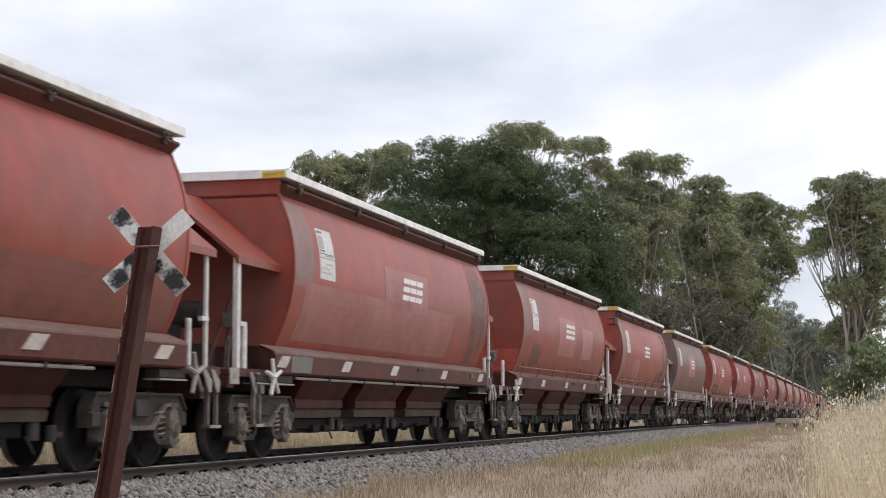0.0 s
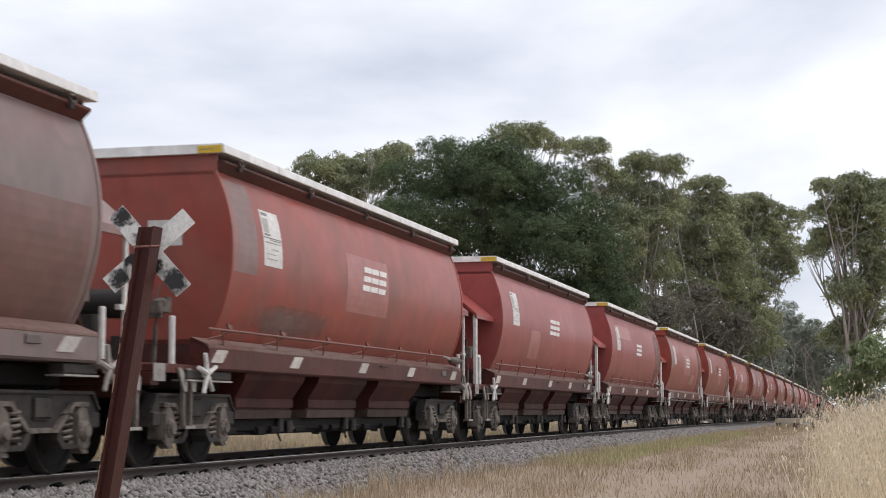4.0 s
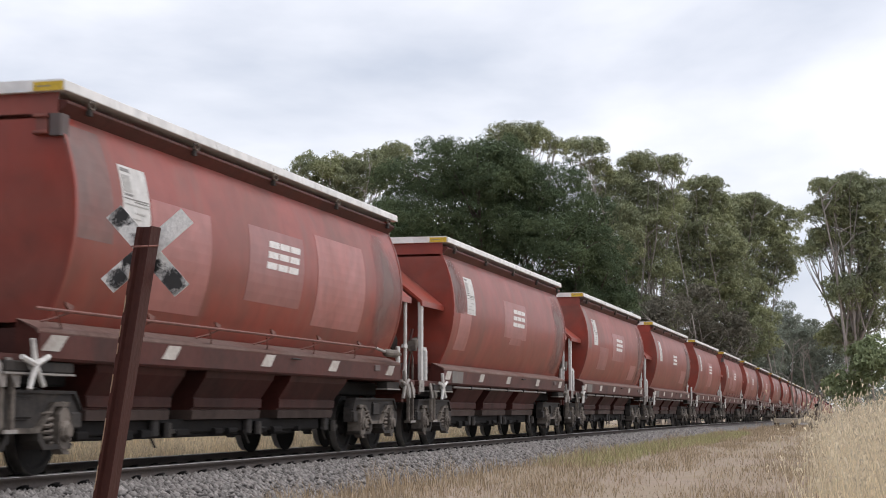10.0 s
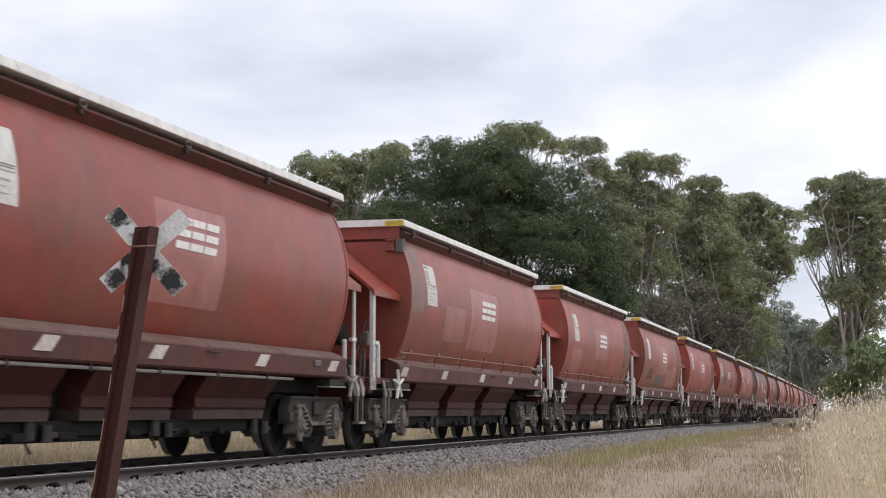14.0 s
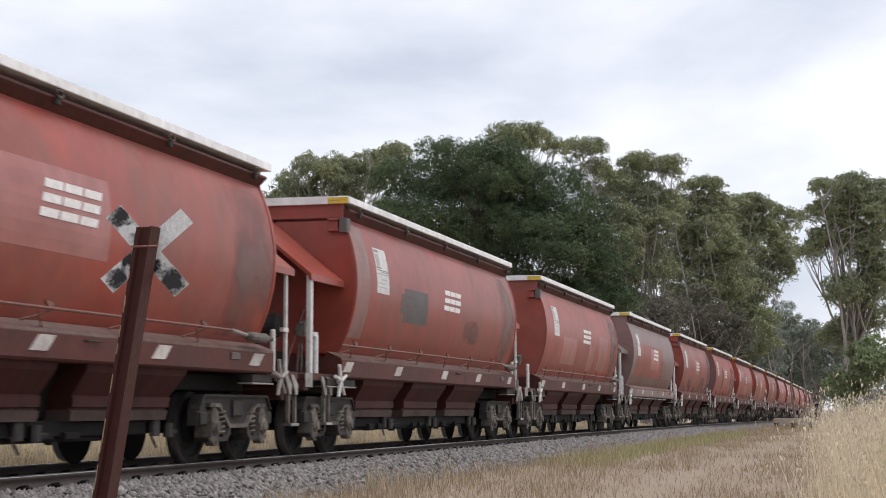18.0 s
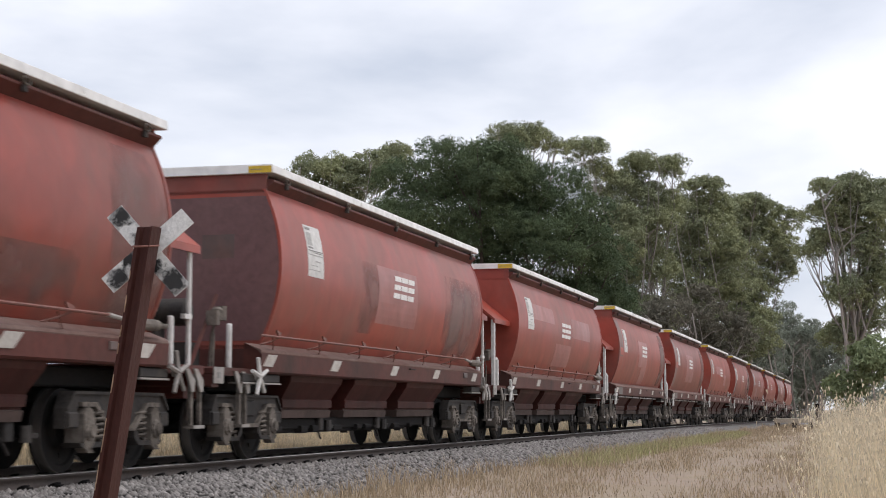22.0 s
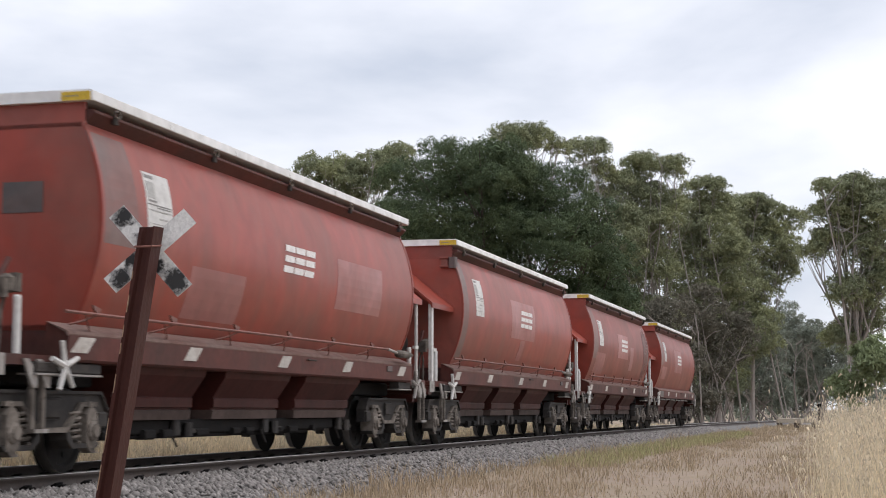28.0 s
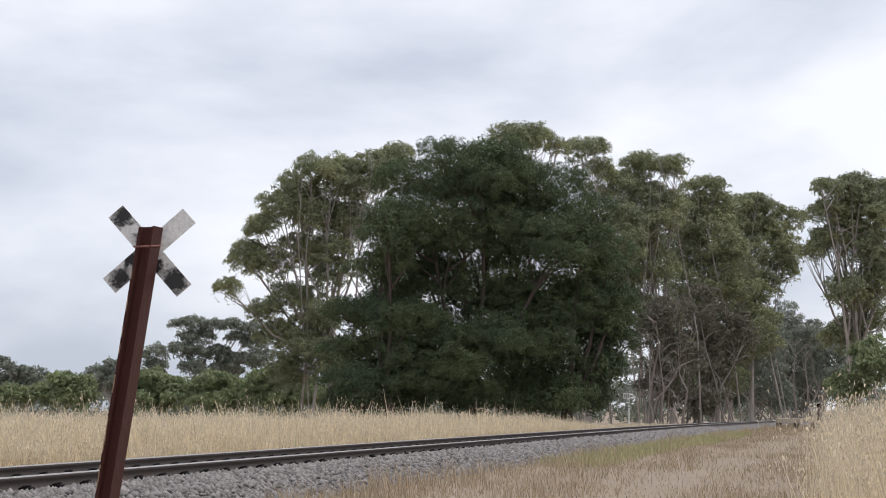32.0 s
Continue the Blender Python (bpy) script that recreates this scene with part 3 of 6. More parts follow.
def build_wagon(hand_rail, hooded, lamp_box):
    """One grain hopper wagon, ready to be copied."""
    wagon = thing("hopper_wagon", "red grain hopper wagon", "railway wagon", "wagons of the train")
    zs = [1.58 + 0.0725 * i for i in range(33)]
    right = [(side_x(z), z) for z in zs]
    outline = right + [(-x, z) for x, z in reversed(right)]
    s = Shape().prism(outline, BODY0, BODY1)
    part("body", s, RED, wagon, "barrel-sided red painted steel body", smooth=True)
    # raised end rims of the side sheets
    for y0, y1 in ((BODY0 - 0.012, BODY0 + 0.05), (BODY1 - 0.05, BODY1 + 0.012)):
        for sx in (1, -1):
            rim = Shape().prism([(sx * (side_x(z) + 0.012), z) for z in zs] + [(sx * (side_x(z) - 0.03), z) for z in reversed(zs)], y0, y1)
            part("end_rim", rim, RED, wagon)
    for sx in (1, -1):
        lip = [(1.19, 3.865), (1.325, 3.985), (1.345, 4.005), (1.345, 4.035), (1.31, 4.045), (1.24, 4.045), (1.19, 3.97)]
        part("top_chord", Shape().prism([(sx * x, z) for x, z in lip], 0.10, 12.55), SILL, wagon)
        for y in (0.60, 3.48, 6.33, 9.20, 12.06) if sx > 0 else ():
            la = Shape().tube([(sx * 1.385, y + 0.075 * math.cos(t), 4.055 + 0.04 * math.sin(t)) for t in (6.283 * k / 10 for k in range(11))], 0.013, 6, False)
            part("latch", la, CAST, wagon)
            part("latch_foot", Shape().box(*sorted((sx * 1.33, sx * 1.385)), y - 0.045, y + 0.03, 3.94, 4.03, 0.01), STEEL, wagon)
    rim = Shape().box(-1.06, 1.06, BODY0 + 0.02, BODY1 - 0.02, 3.86, 4.128)
    for y in (BODY0, BODY1 - 0.04):
        rim.box(-1.24, 1.24, y, y + 0.04, 3.85, 4.128)
    part("coaming", rim, RED, wagon)
    cap = [(-1.37, 4.125), (1.37, 4.125), (1.375, 4.135), (1.37, 4.235), (1.34, 4.25), (0.7, 4.253), (0, 4.255), (-0.7, 4.253), (-1.34, 4.25), (-1.37, 4.235), (-1.375, 4.135)]
    part("roof_cover", Shape().prism(cap, 0, ROOF), CAP, wagon, "dusty white roof cover")
    for y in (2.1, 4.2, 6.3, 8.4, 10.5):
        part("cover_joint", Shape().box(1.372, 1.381, y - 0.03, y + 0.03, 4.135, 4.2), CAP, wagon)
    part("yellow_mark", Shape().box(0.99, 1.345, -0.006, 0.002, 4.128, 4.228), YELLOW, wagon, "yellow reflective mark")
    part("mark_line", Shape().box(1.02, 1.2, -0.009, -0.004, 4.175, 4.185), INK, wagon)
    # side sills
    for sx in (1, -1):
        o = [(1.17, 1.64), (1.41, 1.548), (1.435, 1.53), (1.44, 1.505), (1.43, 1.24), (1.40, 1.212), (1.15, 1.205)]
        part("side_sill", Shape().prism([(sx * x, z) for x, z in o], -0.55, 12.66), SILL, wagon, "grimy sloping side sill")
        part("sill_ledge", Shape().prism([(sx * 1.18, 1.642), (sx * 1.412, 1.553), (sx * 1.438, 1.533), (sx * 1.444, 1.505), (sx * 1.436, 1.485), (sx * 1.40, 1.53)], -0.58, 12.65), LEDGE, wagon,
             "dusty ledge on top of the sill")
        for y in (-0.50, 2.42, 5.7 if hand_rail else 5.15, 8.6, 11.7) if sx > 0 else ():
            part("reflector", Shape().prism([(y, 1.31), (y + 0.36, 1.31), (y + 0.56, 1.48), (y + 0.20, 1.48)], *sorted((sx * 1.4325, sx * 1.447)), axis=0), REFLECT, wagon)
        if sx > 0 and not hand_rail:
            part("sill_patch", Shape().prism([(0.08, 1.25), (0.95, 1.25), (1.05, 1.49), (0.12, 1.49)], *sorted((sx * 1.428, sx * 1.4435)), axis=0), ASH, wagon, "dark repainted stretch of sill")
        part("grab_iron", Shape().tube([(sx * 1.43, 6.9, 1.45), (sx * 1.47, 6.9, 1.45), (sx * 1.47, 7.25, 1.45), (sx * 1.43, 7.25, 1.45)], 0.012, 6), STEEL, wagon)
        part("bracket_plate", Shape().box(*sorted((sx * 1.425, sx * 1.455)), 11.05, 11.35, 1.37, 1.47, 0.01), SOOT, wagon)
        if hand_rail:
            part("hand_rail", Shape().tube([(sx * 1.50, -0.76, 1.735), (sx * 1.50, 4, 1.745), (sx * 1.50, 10.95, 1.755)], 0.019, 7), PIPE, wagon)
            part("rail_end", Shape().tube([(sx * 1.50, 10.9, 1.755), (sx * 1.50, 11.6, 1.70)], 0.027, 8), DIRTY, wagon)
            cyl = Shape().lathe([(11.45, 0.03), (11.48, 0.055), (11.55, 0.07), (12.15, 0.07), (12.2, 0.035), (12.42, 0.03)], 10, 1, (sx * 1.50, 0, 1.695))
            part("valve", cyl, CAST, wagon, smooth=True)
            for y in (0.0, 2.0, 4.02, 6.04, 8.02, 10.05) if sx > 0 else ():
                b = Shape().tube([(sx * 1.30, y - 0.30, 1.62), (sx * 1.42, y - 0.20, 1.66), (sx * 1.50, y, 1.735)], 0.013, 5)
                b.tube([(sx * 1.50, y - 0.30, 1.72), (sx * 1.46, y - 0.16, 1.60), (sx * 1.40, y - 0.02, 1.56)], 0.010, 5)
                b.prism([(y - 0.06, 1.745), (y + 0.02, 1.745), (y + 0.05, 1.80), (y - 0.14, 1.835), (y - 0.13, 1.80)], *sorted((sx * 1.485, sx * 1.51)), axis=0)
                part("rail_bracket", b, PIPE, wagon)
        else:
            part("air_pipe", Shape().tube([(sx * 1.36, 0.5, 1.17), (sx * 1.36, 10.3, 1.16)], 0.022, 7), DIRTY, wagon)
            for y in (2.0, 3.8, 5.6, 7.4, 9.2) if sx > 0 else ():
                part("pipe_clip", Shape().box(*sorted((sx * 1.32, sx * 1.39)), y - 0.03, y + 0.03, 1.13, 1.21), STEEL, wagon)
    # discharge hoppers
    def ringed(rings, y0, y1, lo, hi):
        v = []
        for x, z, g in rings:
            a, b = y0 + (lo + 0.1) * g, y1 - (hi + 0.1) * g
            v += [(-x, a, z), (x, a, z), (x, b, z), (-x, b, z)]
        f = [(r * 4 + i, r * 4 + (i + 1) % 4, (r + 1) * 4 + (i + 1) % 4, (r + 1) * 4 + i) for r in range(len(rings) - 1) for i in range(4)]
        return Shape().add(v, f + [(0, 1, 2, 3), tuple(len(v) - 4 + i for i in (3, 2, 1, 0))])

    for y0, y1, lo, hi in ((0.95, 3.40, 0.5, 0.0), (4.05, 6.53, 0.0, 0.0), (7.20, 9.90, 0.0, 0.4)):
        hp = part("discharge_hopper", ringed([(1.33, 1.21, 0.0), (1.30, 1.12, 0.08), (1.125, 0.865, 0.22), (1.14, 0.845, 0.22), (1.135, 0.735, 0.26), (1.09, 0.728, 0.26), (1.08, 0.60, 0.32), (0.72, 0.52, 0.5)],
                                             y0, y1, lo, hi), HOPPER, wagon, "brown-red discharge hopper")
        part("skirt", ringed([(1.10, 0.705, 0.27), (1.12, 0.69, 0.27), (1.105, 0.58, 0.32), (1.0, 0.575, 0.32)], y0, y1, lo, hi), DUSTED, hp, "dusty pale brown lower skirt")
        part("hopper_gate", Shape().box(-0.75, 0.75, y0 + 0.5, y1 - 0.5, 0.43, 0.525, 0.02), BLACK, hp)
        part("gate_lever", Shape().box(1.0, 1.08, y1 - 0.42, y1 - 0.24, 0.38, 0.58, 0.02).tube([(1.03, y1 - 0.45, 0.42), (1.05, y1 - 0.3, 0.24)], 0.018, 6), STEEL, hp, "worn steel gate lever")
        part("gate_lever", Shape().box(1.02, 1.10, y1 - 0.05, y1 + 0.12, 0.36, 0.54, 0.03).box(1.0, 1.06, y1 + 0.02, y1 + 0.3, 0.40, 0.46, 0.01), STEEL, hp)
    # added black plates that stand in for the shade between the hoppers
    for y0, y1 in ((3.30, 4.15), (6.43, 7.3)):
        g = [(0.98, 1.205), (0.95, 1.12), (0.84, 0.88), (0.80, 0.62), (0.7, 0.52)]
        part("gap_plate", Shape().prism(g + [(-x, z) for x, z in reversed(g)], y0, y1), BLACK, wagon)
    part("centre_sill", Shape().box(-0.30, 0.30, -1.75, 13.75, 0.80, 1.20, 0.02), BLACK, wagon)
    # added black box behind the hoppers, so the gaps read as deep shade
    part("inner_slope", Shape().box(-0.5, 0.5, 1.3, 9.6, 0.45, 1.205, 0.02), BLACK, wagon)
    # added black boxes that put the shade above the bogies into the shape
    for y0, y1 in ((-1.3, 0.95), (9.75, 12.7)):
        part("bolster_box", Shape().box(-0.95, 0.95, y0, y1, 0.96, 1.19, 0.02), BLACK, wagon)
    for sx in (1, -1):
        part("gate_beam", Shape().box(*sorted((sx * 0.84, sx * 1.0)), 1.15, 9.4, 0.40, 0.585, 0.02), BLACK, wagon)
        part("gate_rack", Shape().box(*sorted((sx * 0.70, sx * 0.95)), 0.9, 8.3, 0.345, 0.41, 0.02), BLACK, wagon)
    rnd = random.Random(3)
    for k in range(9):
        y = 1.2 + 0.9 * k + rnd.uniform(-0.3, 0.3)
        part("gate_fitting", Shape().box(0.90, 1.06, y, y + rnd.uniform(0.12, 0.4), 0.335 + rnd.uniform(0, 0.05), 0.46, 0.02), BLACK, wagon)
    # end platforms
    for end, (y0, y1) in enumerate(((-2.0, -0.6), (12.68, 14.0))):
        pl = part("platform", Shape().box(-1.32, 1.32, y0, y1, 1.16, 1.27, 0.02).box(-1.30, 1.30, (y0 if end == 0 else y1 - 0.22), (y0 + 0.22 if end == 0 else y1), 1.0, 1.17, 0.02), SILL, wagon,
                  "dusty end platform")
        outer = y0 if end == 0 else y1
        sg = 1 if end == 0 else -1
        for sx in (1, -1):
            if hooded or end == 1:
                post = Shape()
                if end == 0:
                    post.box(*sorted((sx * 1.17, sx * 1.25)), -1.54, -1.42, 1.27, 2.80, 0.012)
                else:
                    post.box(*sorted((sx * 1.18, sx * 1.23)), 13.72, 13.79, 1.27, 2.76, 0.01)
                part("hood_post", post, WHITE, wagon, "white painted post")
                part("post_bracket", Shape().box(*sorted((sx * 1.20, sx * 1.26)), (-1.45 if end == 0 else 13.52), (-1.22 if end == 0 else 13.74), 1.86, 1.92), WHITE, wagon)
            yh = -1.32 if end == 0 else 13.08
            part("hand_post", Shape().tube([(sx * 1.26, yh, 1.25), (sx * 1.26, yh, 1.85), (sx * 1.26, yh, 1.87)], [0.042, 0.042, 0.03], 8), WHITE, wagon, "white painted post")
            if end == 0:
                cp = part("corner_plate", Shape().box(*sorted((sx * 1.322, sx * 1.332)), -1.99, -1.66, 1.05, 1.268), DIRTY, wagon, "dirty white corner plate")
                part("plate_mark", Shape().box(*sorted((sx * 1.33, sx * 1.337)), -1.87, -1.78, 1.12, 1.20), INK, cp)
            y2, y3 = (-1.10, -0.82) if end == 0 else (13.58, 13.92)
            st = Shape()
            for y in (y2 + 0.03, y3 - 0.03):
                st.box(*sorted((sx * 1.28, sx * 1.33)), y - 0.03, y + 0.03, 0.50, 1.10)
            st.box(*sorted((sx * 1.24, sx * 1.36)), y2, y3, 0.465, 0.505)
            step = part("step", st, CAST, wagon, "worn hanging step")
            part("tread", Shape().box(*sorted((sx * 1.362, sx * 1.372)), y2, y3, 0.465, 0.505), DIRTY, step)
            for y in (y2 - 0.22, y2 + 0.05) if sx > 0 else ():
                part("gusset", Shape().prism([(y, 1.225), (y + 0.10, 1.225), (y + 0.30, 1.08), (y + 0.28, 0.93), (y + 0.20, 0.93)], *sorted((sx * 1.325, sx * 1.352)), axis=0), DIRTY, wagon, "pale grey gusset plate")
            y4, y5 = (-1.12, 0.30) if end == 0 else (11.98, 12.74)
            bb = part("bracket_box", Shape().box(*sorted((sx * 1.20, sx * 1.385)), y4, y5, 1.085, 1.20, 0.015), STEEL, wagon)
            part("lip", Shape().box(*sorted((sx * 1.18, sx * 1.40)), y4 - 0.02, y5 + 0.02, 1.06, 1.082), DIRTY, bb, "pale scuffed lip")
            # star-shaped hand brake wheel
            yb = -0.62 if end == 0 else 12.93
            hb = Shape()
            for k in range(5):
                t = 0.35 + k * math.pi * 2 / 5 + 0.2 * (k % 2)
                hb.tube([(sx * 1.44, yb, 1.16), (sx * 1.44, yb + 0.29 * math.cos(t), 1.16 + 0.27 * math.sin(t))], [0.036, 0.03], 6)
            hb.lathe([(1.36, 0.03), (1.37, 0.055), (1.455, 0.055), (1.46, 0.03)], 8, 0, (0, yb, 1.16)) if sx > 0 else None
            part("hand_brake", hb, WHITE if end == 0 else DIRTY, wagon, "white star-shaped hand brake wheel" if end == 0 else "dirty pale star-shaped hand brake wheel")
        part("end_sheet", Shape().box(-1.19, 1.19, *((BODY0, BODY0 + 0.05) if end == 0 else (BODY1 - 0.05, BODY1)), 1.27, 1.64), SILL, wagon)
        part("buffer_beam", Shape().box(-1.1, 1.1, *sorted((outer, outer + sg * 0.14)), 0.85, 1.16, 0.02), SILL, wagon)
        cp = Shape().box(-0.11, 0.11, *sorted((outer + sg * 0.2, outer - sg * 0.02)), 0.78, 1.0, 0.02).box(-0.2, 0.16, *sorted((outer - sg * 0.02, outer - sg * 0.15)), 0.75, 1.03, 0.03)
        part("coupler", cp, BLACK, wagon)
        hose = Shape().tube([(0.45, outer, 0.95), (0.46, outer - sg * 0.06, 0.75), (0.4, outer - sg * 0.12, 0.6), (0.3, outer - sg * 0.14, 0.62)], 0.03, 6)
        part("brake_hose", hose, BLACK, wagon)
        # air tanks and gear on the platform, in the shade of the canopy
        part("air_tank", Shape().lathe([(-0.75, 0.1), (-0.7, 0.19), (0.55, 0.19), (0.6, 0.1)], 12, 0, (0, (y0 + y1) / 2 + sg * 0.2, 2.05)), STEEL, wagon, smooth=True)
        ym = (y0 + y1) / 2 + sg * 0.3
        gear = Shape().lathe([(1.92, 0.05), (1.94, 0.09), (2.08, 0.09), (2.12, 0.04)], 10, 2, (0.95, ym, 0)).box(0.86, 1.04, ym - 0.2, ym - 0.1, 1.86, 2.06, 0.02).box(0.9, 1.0, ym + 0.1, ym + 0.24, 1.94, 2.14, 0.02)
        gear.tube([(0.95, ym - 0.15, 1.3), (0.95, ym - 0.12, 1.7), (0.9, ym, 1.95)], 0.022, 6).tube([(0.75, ym + 0.2, 1.28), (0.8, ym + 0.16, 1.75), (0.9, ym + 0.1, 2.0)], 0.02, 6)
        part("valve_gear", gear, CAST, wagon, "grimy brake valve and pipes")
        part("valve_stand", Shape().box(-0.2, 0.25, (y0 + y1) / 2 - 0.15, (y0 + y1) / 2 + 0.15, 1.27, 1.9, 0.03).box(0.45, 0.75, (y0 + y1) / 2 - 0.1, (y0 + y1) / 2 + 0.2, 1.27, 1.62, 0.03), STEEL, wagon)
        part("end_strut", Shape().tube([(0.85, outer + sg * 0.3, 1.27), (0.85, outer + sg * 1.2, 2.3)], 0.035, 6), SILL, wagon)
    if hooded:
        part("hood", hood(-1.58, BODY0), RED, wagon, "sloping red plate canopy")
    part("hood", hood(BODY1, 13.95), RED, wagon, "sloping red plate canopy")
    if lamp_box:
        part("box", Shape().box(1.18, 1.33, 0.0, 0.20, 3.64, 3.88, 0.02), SOOT, wagon, "dark grey box")
        part("box_bracket", Shape().box(1.0, 1.178, -0.02, 0.085, 3.66, 3.70, 0.01).box(1.0, 1.178, -0.02, 0.085, 3.84, 3.88, 0.01).box(1.02, 1.16, 0.02, 0.085, 3.70, 3.84), RED, wagon)
    # data panel
    panel = part("data_panel", on_side(1.24, 1.96, 2.72, 3.51), WHITE, wagon, "white data panel with faded rows of print")
    for z0, z1, a, b in ((3.44, 3.48, 1.29, 1.52), (3.155, 3.18, 1.30, 1.52), (3.115, 3.13, 1.27, 1.92), (3.09, 3.102, 1.54, 1.90), (3.05, 3.065, 1.30, 1.92), (2.955, 2.975, 1.56, 1.80), (2.89, 2.90, 1.34, 1.7), (2.82, 2.83, 1.3, 1.78)):
        part("print_line", on_side(a, b, z0, z1, 0.008), INK if z0 > 3.07 else PALE_INK, panel)
    part("print_block", on_side(1.29, 1.50, 3.20, 3.40, 0.007), PALE_INK, panel)
    # white emblem: a slanted block of plain bars
    for y0 in (5.76, 6.20, 6.64):
        for k, (z0, z1) in enumerate(((2.69, 2.785), (2.845, 2.94), (3.0, 3.095))):
            part("emblem_bar", on_side(y0 + 0.05 * k, y0 + 0.05 * k + 0.40, z0, z1, 0.009, skew=0.03, thick=0.004), LOGO, wagon)
    for y in BOGIES:
        build_bogie(wagon, y)
    return wagon


